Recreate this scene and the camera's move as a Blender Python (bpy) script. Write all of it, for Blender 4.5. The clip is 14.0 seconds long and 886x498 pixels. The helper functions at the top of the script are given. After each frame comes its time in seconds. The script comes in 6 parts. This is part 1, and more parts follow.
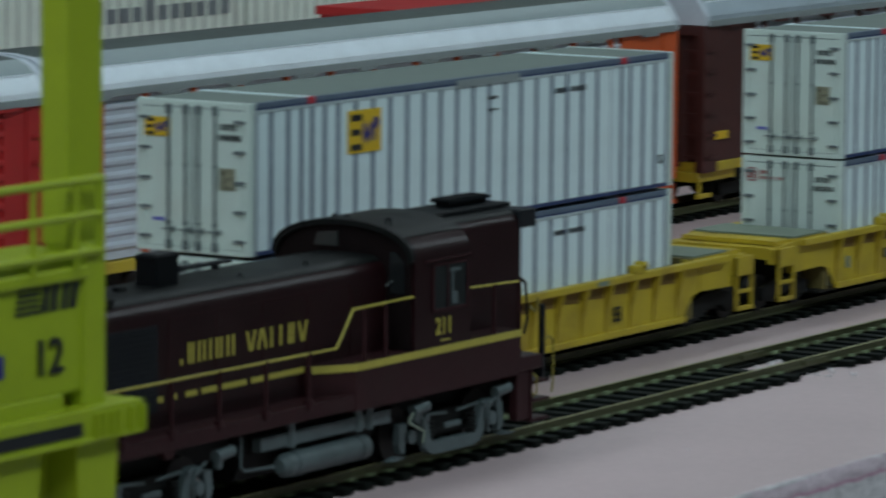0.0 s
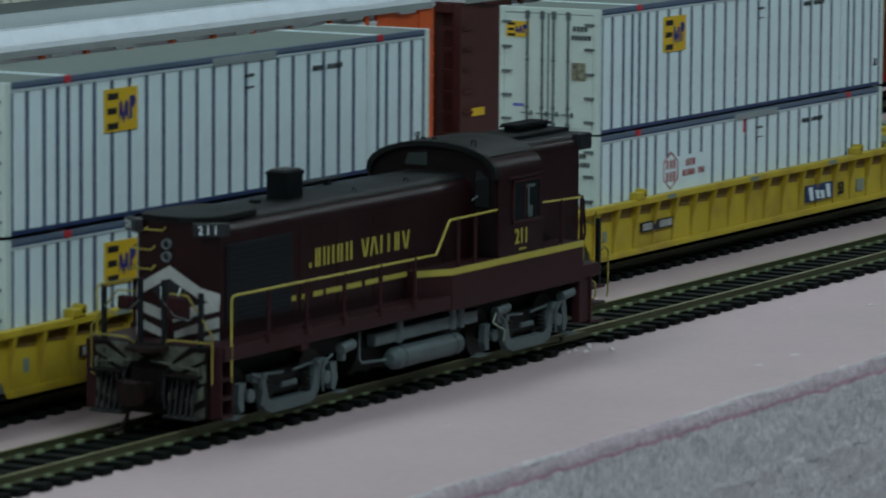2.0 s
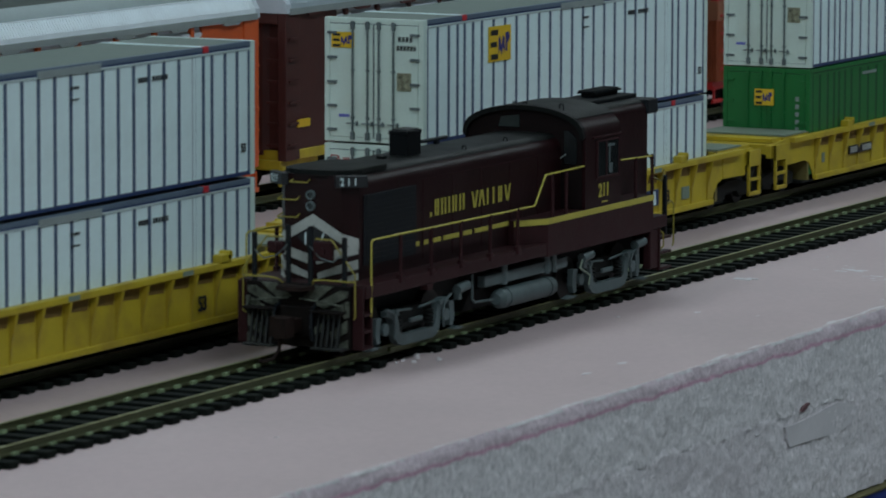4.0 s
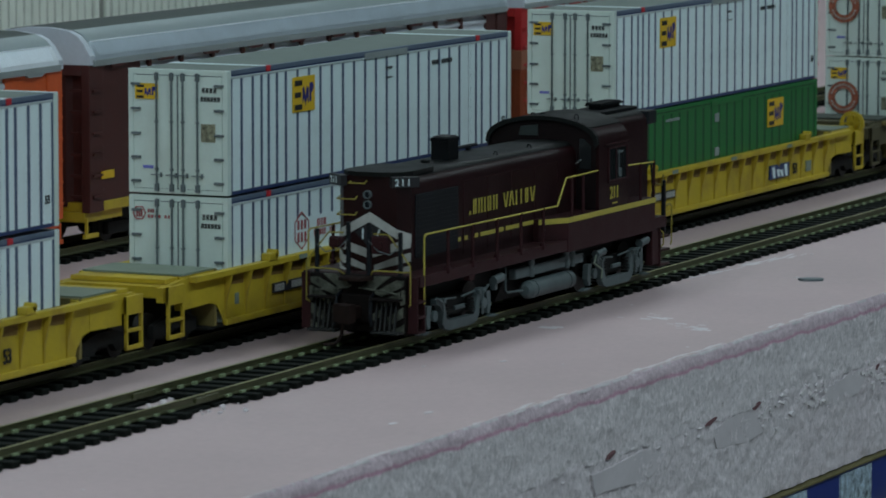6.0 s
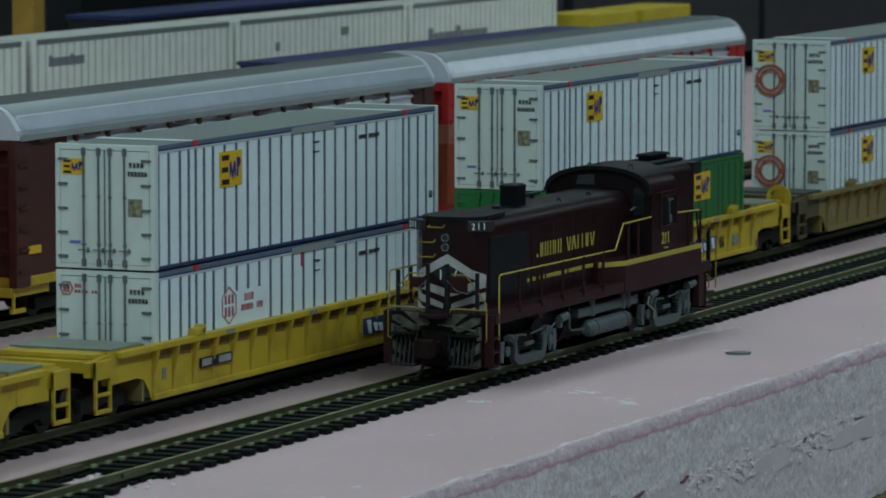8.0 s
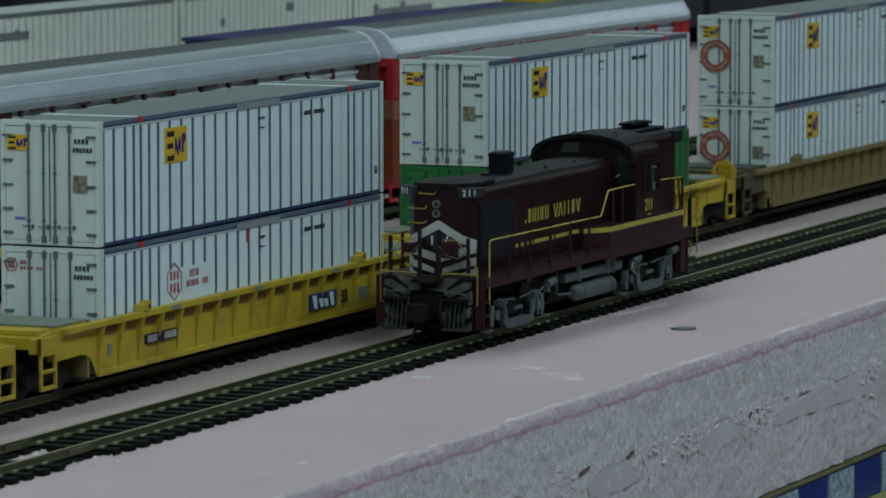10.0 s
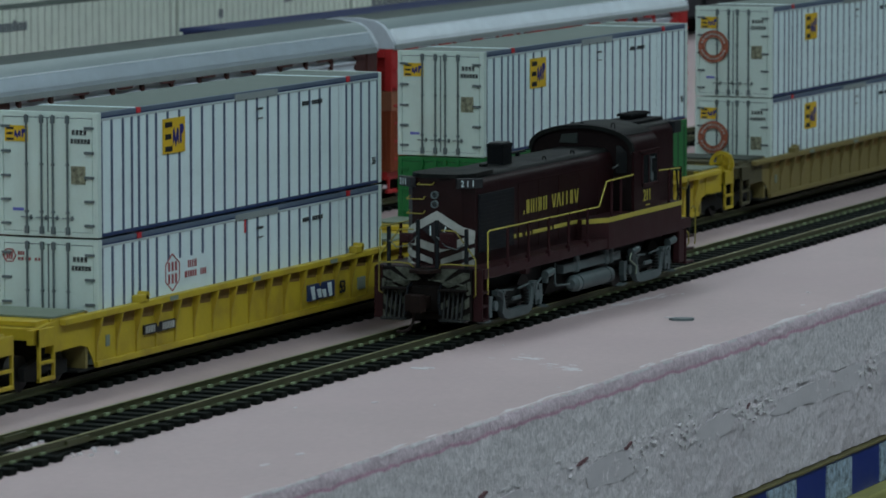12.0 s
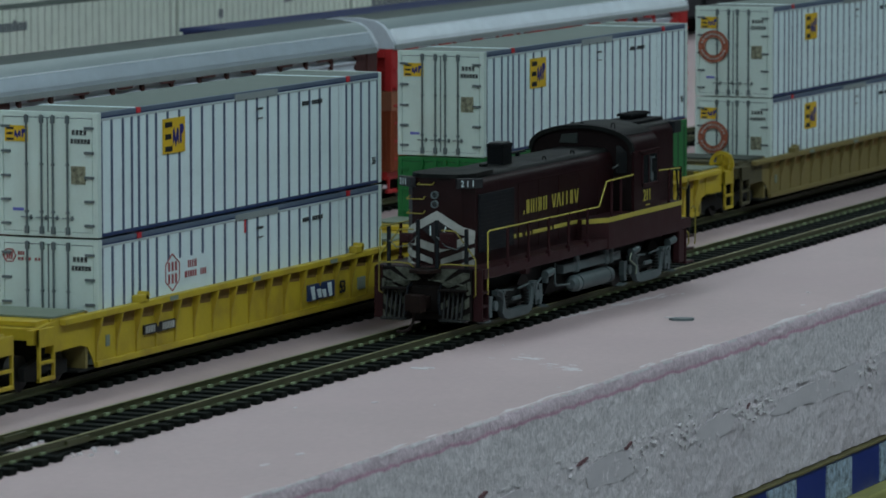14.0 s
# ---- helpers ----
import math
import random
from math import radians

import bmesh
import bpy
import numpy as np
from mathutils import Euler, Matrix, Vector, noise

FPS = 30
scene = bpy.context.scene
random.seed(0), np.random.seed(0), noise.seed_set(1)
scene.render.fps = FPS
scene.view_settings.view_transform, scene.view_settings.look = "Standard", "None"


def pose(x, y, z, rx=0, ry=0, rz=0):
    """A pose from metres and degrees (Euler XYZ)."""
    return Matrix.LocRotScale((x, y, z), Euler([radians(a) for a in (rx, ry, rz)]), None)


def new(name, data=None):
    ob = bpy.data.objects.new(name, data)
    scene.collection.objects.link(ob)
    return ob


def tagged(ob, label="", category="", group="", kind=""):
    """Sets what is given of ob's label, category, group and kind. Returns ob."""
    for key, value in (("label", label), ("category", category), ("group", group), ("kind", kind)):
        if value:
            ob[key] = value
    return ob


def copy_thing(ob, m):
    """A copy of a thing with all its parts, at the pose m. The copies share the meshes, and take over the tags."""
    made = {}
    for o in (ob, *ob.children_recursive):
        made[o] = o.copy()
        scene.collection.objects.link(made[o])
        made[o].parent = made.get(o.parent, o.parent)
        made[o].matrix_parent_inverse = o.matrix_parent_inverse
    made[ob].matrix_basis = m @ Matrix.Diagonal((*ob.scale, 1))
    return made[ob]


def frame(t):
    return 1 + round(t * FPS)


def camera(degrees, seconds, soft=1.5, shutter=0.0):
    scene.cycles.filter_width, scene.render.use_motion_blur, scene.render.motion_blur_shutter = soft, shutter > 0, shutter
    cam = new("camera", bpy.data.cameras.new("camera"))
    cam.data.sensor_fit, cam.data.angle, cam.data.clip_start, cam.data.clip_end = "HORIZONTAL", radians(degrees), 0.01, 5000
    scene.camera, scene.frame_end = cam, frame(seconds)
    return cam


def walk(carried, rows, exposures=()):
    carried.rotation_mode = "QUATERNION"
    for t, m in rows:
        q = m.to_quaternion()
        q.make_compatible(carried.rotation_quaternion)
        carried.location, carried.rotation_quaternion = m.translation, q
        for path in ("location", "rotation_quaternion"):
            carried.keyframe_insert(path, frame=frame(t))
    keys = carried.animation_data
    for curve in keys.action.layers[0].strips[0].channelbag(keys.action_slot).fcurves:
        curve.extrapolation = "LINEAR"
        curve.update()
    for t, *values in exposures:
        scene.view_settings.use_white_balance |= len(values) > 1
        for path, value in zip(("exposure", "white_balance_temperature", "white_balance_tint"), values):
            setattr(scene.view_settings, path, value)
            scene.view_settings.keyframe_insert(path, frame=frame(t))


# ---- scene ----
cam = camera(10.65, 14.0, soft=1.7, shutter=0.5)
EYE = (-1.1184, -0.5785, 0.1670)


def aim(yaw, pitch, roll):
    """Pose at the tripod: yaw from +X, pitch up, roll, in degrees."""
    return pose(*EYE) @ pose(0, 0, 0, 0, 0, yaw - 90) @ pose(0, 0, 0, 90 + pitch) @ pose(0, 0, 0, 0, 0, roll)


PATH = [
    (0.0, aim(32.150, -6.799, 0.45)),
    (0.3, aim(31.11, -6.74, 0.42)),
    (0.5, aim(30.983, -6.719, 0.42)),
    (1.0, aim(31.016, -7.028, 0.43)),
    (1.5, aim(30.057, -7.076, 0.41)),
    (2.0, aim(29.206, -7.048, 0.41)),
    (2.2, aim(28.823, -7.034, 0.40)),
    (3.2, aim(27.60, -6.93, 0.28)),
    (4.3, aim(26.767, -6.809, 0.12)),
    (4.5, aim(26.368, -6.693, 0.08)),
    (5.0, aim(24.865, -6.455, 0.07)),
    (5.5, aim(24.912, -6.392, 0.05)),
    (6.0, aim(24.744, -6.300, 0.03)),
    (6.5, aim(24.514, -6.235, 0.03)),
    (7.0, aim(24.377, -6.194, 0.03)),
    (7.5, aim(24.182, -5.353, 0.00)),
    (8.0, aim(23.865, -5.403, -0.01)),
    (8.5, aim(23.547, -5.394, -0.01)),
    (9.6, aim(23.26, -5.62, -0.02)),
    (11.0, aim(23.170, -5.800, -0.03)),
    (11.5, aim(23.180, -5.806, -0.03)),
    (14.0, aim(23.180, -5.806, -0.03)),
]
walk(cam, PATH, exposures=[(0.0, -0.04), (2.2, 0.0), (4.5, -0.09), (6.0, -0.09), (8.0, -0.03), (14.0, -0.03)])
cam.data.dof.use_dof = True
cam.data.dof.focus_distance = 1.37
cam.data.dof.aperture_fstop = 82.0

# ---------------------------------------------------------------- world and light
world = bpy.data.worlds.new("room_air")
scene.world = world
world.use_nodes = True
world.node_tree.nodes["Background"].inputs[0].default_value = (0.55, 0.65, 0.70, 1)
world.node_tree.nodes["Background"].inputs[1].default_value = 0.008


# ---------------------------------------------------------------- materials
def material(name, color, rough=0.5, metal=0.0, vary=0.12, scale=120.0, bump=0.15, fine=900.0, dirt=None, dirt_amount=0.0,
             emit=0.0, coat=0.0, random_tone=0.0, gloss=0.5):
    """Principled surface with tone variation at two scales, grain relief and optional dirt patches."""
    m = bpy.data.materials.new(name)
    m.use_nodes = True
    nt = m.node_tree
    n, l = nt.nodes, nt.links
    bsdf = n["Principled BSDF"]
    co = n.new("ShaderNodeTexCoord")
    big = n.new("ShaderNodeTexNoise")
    big.inputs["Scale"].default_value, big.inputs["Detail"].default_value = scale, 5
    small = n.new("ShaderNodeTexNoise")
    small.inputs["Scale"].default_value, small.inputs["Detail"].default_value = fine, 3
    l.new(co.outputs["Object"], big.inputs["Vector"])
    l.new(co.outputs["Object"], small.inputs["Vector"])
    mix = n.new("ShaderNodeMath")
    mix.operation = "MULTIPLY_ADD"
    l.new(small.outputs["Fac"], mix.inputs[0])
    mix.inputs[1].default_value = 0.5
    l.new(big.outputs["Fac"], mix.inputs[2])
    rng = n.new("ShaderNodeMapRange")
    rng.inputs["From Min"].default_value, rng.inputs["From Max"].default_value = 0.45, 1.05
    rng.inputs["To Min"].default_value, rng.inputs["To Max"].default_value = 1 - vary, 1 + vary
    l.new(mix.outputs[0], rng.inputs["Value"])
    tone = rng.outputs[0]
    if random_tone:
        info = n.new("ShaderNodeObjectInfo")
        r2 = n.new("ShaderNodeMapRange")
        r2.inputs["To Min"].default_value, r2.inputs["To Max"].default_value = 1 - random_tone, 1 + random_tone
        l.new(info.outputs["Random"], r2.inputs["Value"])
        mul = n.new("ShaderNodeMath")
        mul.operation = "MULTIPLY"
        l.new(tone, mul.inputs[0])
        l.new(r2.outputs[0], mul.inputs[1])
        tone = mul.outputs[0]
    sc = n.new("ShaderNodeVectorMath")
    sc.operation = "SCALE"
    sc.inputs[0].default_value = color
    l.new(tone, sc.inputs["Scale"])
    col = sc.outputs[0]
    if dirt:
        patch = n.new("ShaderNodeTexNoise")
        patch.inputs["Scale"].default_value, patch.inputs["Detail"].default_value = scale * 0.6, 8
        l.new(co.outputs["Object"], patch.inputs["Vector"])
        pr = n.new("ShaderNodeMapRange")
        pr.inputs["From Min"].default_value, pr.inputs["From Max"].default_value = 0.5, 0.75
        pr.inputs["To Max"].default_value = dirt_amount
        l.new(patch.outputs["Fac"], pr.inputs["Value"])
        mx = n.new("ShaderNodeMix")
        mx.data_type = "RGBA"
        l.new(pr.outputs[0], mx.inputs[0])
        l.new(col, mx.inputs[6])
        mx.inputs[7].default_value = (*dirt, 1)
        col = mx.outputs[2]
    l.new(col, bsdf.inputs["Base Color"])
    rr = n.new("ShaderNodeMapRange")
    rr.inputs["To Min"].default_value, rr.inputs["To Max"].default_value = max(rough - 0.1, 0.03), min(rough + 0.1, 1)
    l.new(big.outputs["Fac"], rr.inputs["Value"])
    l.new(rr.outputs[0], bsdf.inputs["Roughness"])
    bsdf.inputs["Metallic"].default_value = metal
    bsdf.inputs["Specular IOR Level"].default_value = gloss
    bsdf.inputs["Coat Weight"].default_value = coat
    if bump:
        b = n.new("ShaderNodeBump")
        b.inputs["Strength"].default_value, b.inputs["Distance"].default_value = bump, 0.0003
        l.new(small.outputs["Fac"], b.inputs["Height"])
        l.new(b.outputs[0], bsdf.inputs["Normal"])
    if emit:
        bsdf.inputs["Emission Color"].default_value = (*color, 1)
        bsdf.inputs["Emission Strength"].default_value = emit
    return m


M = {}
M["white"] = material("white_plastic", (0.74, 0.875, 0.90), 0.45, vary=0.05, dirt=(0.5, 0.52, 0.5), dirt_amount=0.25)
# side white made darker and greener: the door ends' weaker light as colour
M["shaded_end_white"] = material("shaded_end_white_plastic", (0.62, 0.735, 0.69), 0.45, vary=0.05, dirt=(0.5, 0.52, 0.46), dirt_amount=0.3)
M["navy"] = material("navy_print", (0.022, 0.045, 0.13), 0.45, vary=0.15)
M["joint_blue"] = material("blue_grey_joint", (0.068, 0.108, 0.185), 0.5, vary=0.2)
M["rail_slate"] = material("slate_blue_rail", (0.11, 0.15, 0.21), 0.5, vary=0.15)
M["rail_pale"] = material("pale_grey_rail", (0.46, 0.54, 0.56), 0.5, vary=0.1)
M["roof_grey"] = material("grey_green_roof_paint", (0.165, 0.205, 0.185), 0.6, vary=0.08)
M["rail_grey"] = material("grey_print", (0.27, 0.31, 0.31), 0.5, vary=0.1)
M["hardware"] = material("dark_grey_hardware", (0.12, 0.15, 0.16), 0.5, vary=0.2)
M["far_print"] = material("faded_grey_print", (0.20, 0.23, 0.24), 0.5, vary=0.2)
M["rust"] = material("rusty_coupler_brown", (0.016, 0.0085, 0.007), 0.7, vary=0.5, scale=300, gloss=0.15)
M["green_dark"] = material("dark_green_joint", (0.004, 0.05, 0.016), 0.5, vary=0.15)
M["red"] = material("red_mark", (0.55, 0.03, 0.04), 0.5)
M["logo_yellow"] = material("logo_yellow", (0.72, 0.46, 0.02), 0.5, vary=0.08)
M["black"] = material("black_paint", (0.012, 0.013, 0.016), 0.5, vary=0.25)
M["blue"] = material("deep_blue", (0.02, 0.022, 0.20), 0.5)
M["purple_blue"] = material("pale_blue_print", (0.16, 0.18, 0.55), 0.5)
M["olive"] = material("placard_olive", (0.22, 0.22, 0.15), 0.6, vary=0.8, scale=700, fine=2500)
M["dull_red"] = material("dull_red_print", (0.36, 0.085, 0.09), 0.5)
M["print_grey"] = material("print_dark_grey", (0.045, 0.05, 0.055), 0.5)
M["green"] = material("green_plastic", (0.009, 0.15, 0.034), 0.45, vary=0.1)
M["orange_ring"] = material("orange_ring_print", (0.30, 0.085, 0.045), 0.5, vary=0.9, scale=500)
M["car_yellow"] = material("railcar_yellow", (0.52, 0.385, 0.025), 0.5, vary=0.1, dirt=(0.20, 0.11, 0.03), dirt_amount=0.6)
M["car_yellow_dull"] = material("dusty_railcar_yellow", (0.20, 0.158, 0.05), 0.6, vary=0.12, dirt=(0.2, 0.15, 0.05), dirt_amount=0.5)
# darker than the dull car's sides, for its end sills, walks and ladders
M["dark_end"] = material("dark_car_end", (0.075, 0.066, 0.03), 0.7, vary=0.25)
M["dark_deck"] = material("dark_green_grey_deck", (0.05, 0.062, 0.05), 0.7, vary=0.2)
# brown for the shade under the chord overhang, rust dirt mixed in
M["rust_stain"] = material("rust_brown_chord_shade", (0.20, 0.115, 0.02), 0.7, vary=0.4, scale=160)
M["deck_grey"] = material("grey_deck_grating", (0.20, 0.245, 0.19), 0.6, vary=0.15)
M["truck_black"] = material("dark_truck_plastic", (0.010, 0.0105, 0.010), 0.65, vary=0.3, gloss=0.2)
M["wheel"] = material("wheel_metal", (0.013, 0.012, 0.011), 0.55, 0.2, vary=0.2)
M["tie"] = material("black_tie_plastic", (0.0045, 0.0062, 0.0048), 0.75, vary=0.3, random_tone=0.25, gloss=0.1)
M["rail"] = material("nickel_brown_rail", (0.075, 0.078, 0.035), 0.45, 0.3, vary=0.18, dirt=(0.12, 0.11, 0.06), dirt_amount=0.5)
M["rail_head"] = material("worn_rail_head", (0.27, 0.265, 0.13), 0.4, 0.4, vary=0.2)
M["plate"] = material("pale_green_spike_plate", (0.23, 0.29, 0.16), 0.5, vary=0.3)
M["maroon"] = material("maroon_paint", (0.0155, 0.0034, 0.0044), 0.36, vary=0.15, gloss=0.28, dirt=(0.028, 0.014, 0.014), dirt_amount=0.3)
M["sill_maroon"] = material("weathered_maroon_paint", (0.031, 0.0100, 0.0118), 0.5, vary=0.2, dirt=(0.032, 0.018, 0.016), dirt_amount=0.4, gloss=0.15)
# lighter grey pane: light seen through the cab, put into the colour
M["upper_glass"] = material("backlit_upper_glass", (0.022, 0.028, 0.026), 0.3, vary=0.2, bump=0.0)
M["soot"] = material("sooty_black_paint", (0.005, 0.0058, 0.007), 0.6, vary=0.3, gloss=0.12)
# maroon darkened to near black: shade under the cab roof lip
M["front_shade"] = material("shaded_front_maroon", (0.0085, 0.0045, 0.0048), 0.6, vary=0.3, gloss=0.12)
M["loco_roof"] = material("charcoal_roof_paint", (0.0072, 0.0082, 0.008), 0.5, vary=0.3, gloss=0.16)
M["loco_black"] = material("blue_black_grille", (0.007, 0.009, 0.012), 0.5, vary=0.3, gloss=0.25)
M["loco_yellow"] = material("pale_yellow_paint", (0.42, 0.36, 0.06), 0.5, vary=0.12)
M["rail_yellow"] = material("dull_yellow_wire", (0.27, 0.225, 0.04), 0.5, vary=0.2)
M["loco_grey"] = material("blue_grey_underframe", (0.075, 0.102, 0.106), 0.55, vary=0.2, dirt=(0.03, 0.036, 0.036), dirt_amount=0.7)
M["stripe_white"] = material("dirty_white_stripe", (0.42, 0.43, 0.41), 0.55, vary=0.2, dirt=(0.12, 0.12, 0.10), dirt_amount=0.7)
M["pilot_grey"] = material("worn_pilot_grey", (0.080, 0.086, 0.068), 0.6, gloss=0.2, vary=0.9, scale=300)
M["slat"] = material("dark_slat_metal", (0.009, 0.010, 0.010), 0.55, vary=0.5, scale=300)
M["pilot_dark"] = material("sooty_pilot_brown", (0.0075, 0.005, 0.0045), 0.65, gloss=0.15, vary=0.5, scale=300)
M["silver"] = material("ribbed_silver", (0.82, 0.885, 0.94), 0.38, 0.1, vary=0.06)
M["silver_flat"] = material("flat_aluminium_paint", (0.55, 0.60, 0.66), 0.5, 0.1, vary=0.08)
# roof top darkened to hold its shade; the shoulder is a middle tone
M["roof_top"] = material("shaded_galvanised_roof", (0.07, 0.088, 0.082), 0.55, 0.1, vary=0.1)
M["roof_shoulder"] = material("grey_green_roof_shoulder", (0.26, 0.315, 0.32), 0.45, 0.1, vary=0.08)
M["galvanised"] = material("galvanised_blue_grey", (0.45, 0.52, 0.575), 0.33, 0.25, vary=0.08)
M["rack_orange"] = material("orange_paint", (0.62, 0.10, 0.02), 0.5, vary=0.12)
M["rack_maroon"] = material("oxide_maroon_paint", (0.060, 0.014, 0.012), 0.55, vary=0.18)
M["rack_tan"] = material("faded_tan_red_paint", (0.30, 0.115, 0.06), 0.6, vary=0.15)
M["rack_rust"] = material("rust_orange_paint", (0.26, 0.055, 0.018), 0.6, vary=0.15)
M["rack_red"] = material("bright_red_paint", (0.45, 0.02, 0.02), 0.5, vary=0.12)
M["crane"] = material("yellow_green_plastic", (0.35, 0.43, 0.015), 0.42, vary=0.07)
M["bg_white"] = material("cream_white_plastic", (0.82, 0.90, 0.80), 0.5, vary=0.08)
M["bg_dark"] = material("sooty_dark_plastic", (0.012, 0.015, 0.02), 0.6, vary=0.3)
# cream darkened to paint the shade between the far containers' ribs
M["bg_groove_shade"] = material("shaded_cream_grey", (0.46, 0.50, 0.45), 0.6, vary=0.1)
M["bg_navy"] = material("dark_navy_plastic", (0.013, 0.026, 0.10), 0.5, vary=0.15)
M["bg_yellow"] = material("mustard_plastic", (0.50, 0.40, 0.02), 0.5, vary=0.15)
M["wood"] = material("raw_timber_post", (0.42, 0.26, 0.04), 0.6, vary=0.2)
M["pit"] = material("dark_red_pit", (0.16, 0.075, 0.085), 0.9, vary=0.4)
M["foam_rim"] = material("pale_frayed_foam", (0.60, 0.55, 0.57), 0.85, vary=0.2, scale=260)
M["chip"] = material("white_foam_crumb", (0.68, 0.63, 0.65), 0.8, vary=0.1)
M["plank"] = material("raw_plank_timber", (0.34, 0.33, 0.10), 0.7, vary=0.25, scale=60)
M["cardboard"] = material("tan_cardboard_edge", (0.13, 0.11, 0.04), 0.8, vary=0.25)
M["box_blue"] = material("printed_box_blue", (0.012, 0.03, 0.20), 0.45, vary=0.1)
M["box_pale"] = material("speckled_pale_blue_print", (0.30, 0.38, 0.46), 0.5, vary=0.9, scale=500, fine=1500)
M["wall"] = material("painted_wall", (0.42, 0.44, 0.43), 0.8, vary=0.05, scale=3, fine=60)
M["dark_cloth"] = material("dark_backdrop_cloth", (0.03, 0.035, 0.035), 0.9, vary=0.3, scale=6, fine=60)
M["floor"] = material("grey_floor_tile", (0.30, 0.29, 0.28), 0.5, vary=0.1, scale=3, fine=60)
M["lamp_glow"] = material("lamp_diffuser", (0.86, 0.97, 1.0), 0.5, vary=0.0, bump=0, emit=2.0)


def foam_material(name, base, pink, line):
    """Cut foam: granular cells, pink skin near the top edge when line is set."""
    m = material(name, base, 0.85, vary=0.24, scale=520, fine=1700, bump=0.8)
    nt = m.node_tree
    n, l = nt.nodes, nt.links
    bsdf = n["Principled BSDF"]
    co = n.new("ShaderNodeTexCoord")
    turn = n.new("ShaderNodeMapping")
    turn.inputs["Rotation"].default_value = (0, radians(14), 0)
    turn.inputs["Scale"].default_value = (1800, 1100, 700)
    l.new(co.outputs["Object"], turn.inputs["Vector"])
    cell = n.new("ShaderNodeTexNoise")
    cell.inputs["Scale"].default_value, cell.inputs["Detail"].default_value = 1.0, 2
    l.new(turn.outputs[0], cell.inputs["Vector"])
    tone = n.new("ShaderNodeMapRange")
    tone.inputs["From Min"].default_value, tone.inputs["From Max"].default_value = 0.3, 0.7
    tone.inputs["To Min"].default_value, tone.inputs["To Max"].default_value = 0.82, 1.16
    l.new(cell.outputs["Fac"], tone.inputs["Value"])
    shade = n.new("ShaderNodeVectorMath")
    shade.operation = "SCALE"
    l.new(bsdf.inputs["Base Color"].links[0].from_socket, shade.inputs[0])
    l.new(tone.outputs[0], shade.inputs["Scale"])
    old = shade.outputs[0]
    relief = n.new("ShaderNodeBump")
    relief.inputs["Strength"].default_value, relief.inputs["Distance"].default_value = 0.7, 0.0006
    l.new(cell.outputs["Fac"], relief.inputs["Height"])
    l.new(bsdf.inputs["Normal"].links[0].from_socket, relief.inputs["Normal"])
    l.new(relief.outputs[0], bsdf.inputs["Normal"])
    if line:
        sep = n.new("ShaderNodeSeparateXYZ")
        l.new(co.outputs["Object"], sep.inputs[0])
        wob = n.new("ShaderNodeTexNoise")
        wob.inputs["Scale"].default_value, wob.inputs["Detail"].default_value = 120, 8
        l.new(co.outputs["Object"], wob.inputs["Vector"])
        add = n.new("ShaderNodeMath")
        add.operation = "MULTIPLY_ADD"
        l.new(wob.outputs["Fac"], add.inputs[0])
        add.inputs[1].default_value = 0.003
        l.new(sep.outputs["Z"], add.inputs[2])
        ramp = n.new("ShaderNodeValToRGB")
        mp = n.new("ShaderNodeMapRange")
        mp.inputs["From Min"].default_value, mp.inputs["From Max"].default_value = -0.012, 0.004
        l.new(add.outputs[0], mp.inputs["Value"])
        l.new(mp.outputs[0], ramp.inputs[0])
        e = ramp.color_ramp.elements
        e[0].position, e[0].color = 0.655, (0, 0, 0, 1)
        e[1].position, e[1].color = 0.755, (0.33, 0.33, 0.33, 1)
        k = e.new(0.70)
        k.color = (1, 1, 1, 1)
        fac = ramp.outputs[0]
    else:
        patch = n.new("ShaderNodeTexNoise")
        patch.inputs["Scale"].default_value, patch.inputs["Detail"].default_value = 14, 5
        l.new(co.outputs["Object"], patch.inputs["Vector"])
        mp = n.new("ShaderNodeMapRange")
        mp.inputs["From Min"].default_value, mp.inputs["From Max"].default_value = 0.4, 0.7
        mp.inputs["To Max"].default_value = 0.5
        l.new(patch.outputs["Fac"], mp.inputs["Value"])
        fac = mp.outputs[0]
    mx = n.new("ShaderNodeMix")
    mx.data_type = "RGBA"
    l.new(fac, mx.inputs[0])
    l.new(old, mx.inputs[6])
    mx.inputs[7].default_value = (*pink, 1)
    l.new(mx.outputs[2], bsdf.inputs["Base Color"])
    return m


M["foam_skin"] = material("smooth_foam_skin", (0.58, 0.53, 0.56), 0.75, vary=0.08, scale=60, fine=700, bump=0.1)
M["foam_top"] = material("pink_foam_skin", (0.525, 0.401, 0.406), 0.6, vary=0.11, scale=14, fine=500, bump=0.12, dirt=(0.50, 0.365, 0.385), dirt_amount=0.45)
M["foam_cut"] = foam_material("cut_foam_face", (0.66, 0.605, 0.63), (0.56, 0.29, 0.40), True)
M["foam_low"] = foam_material("lower_foam_face", (0.66, 0.60, 0.63), (0.54, 0.46, 0.50), False)


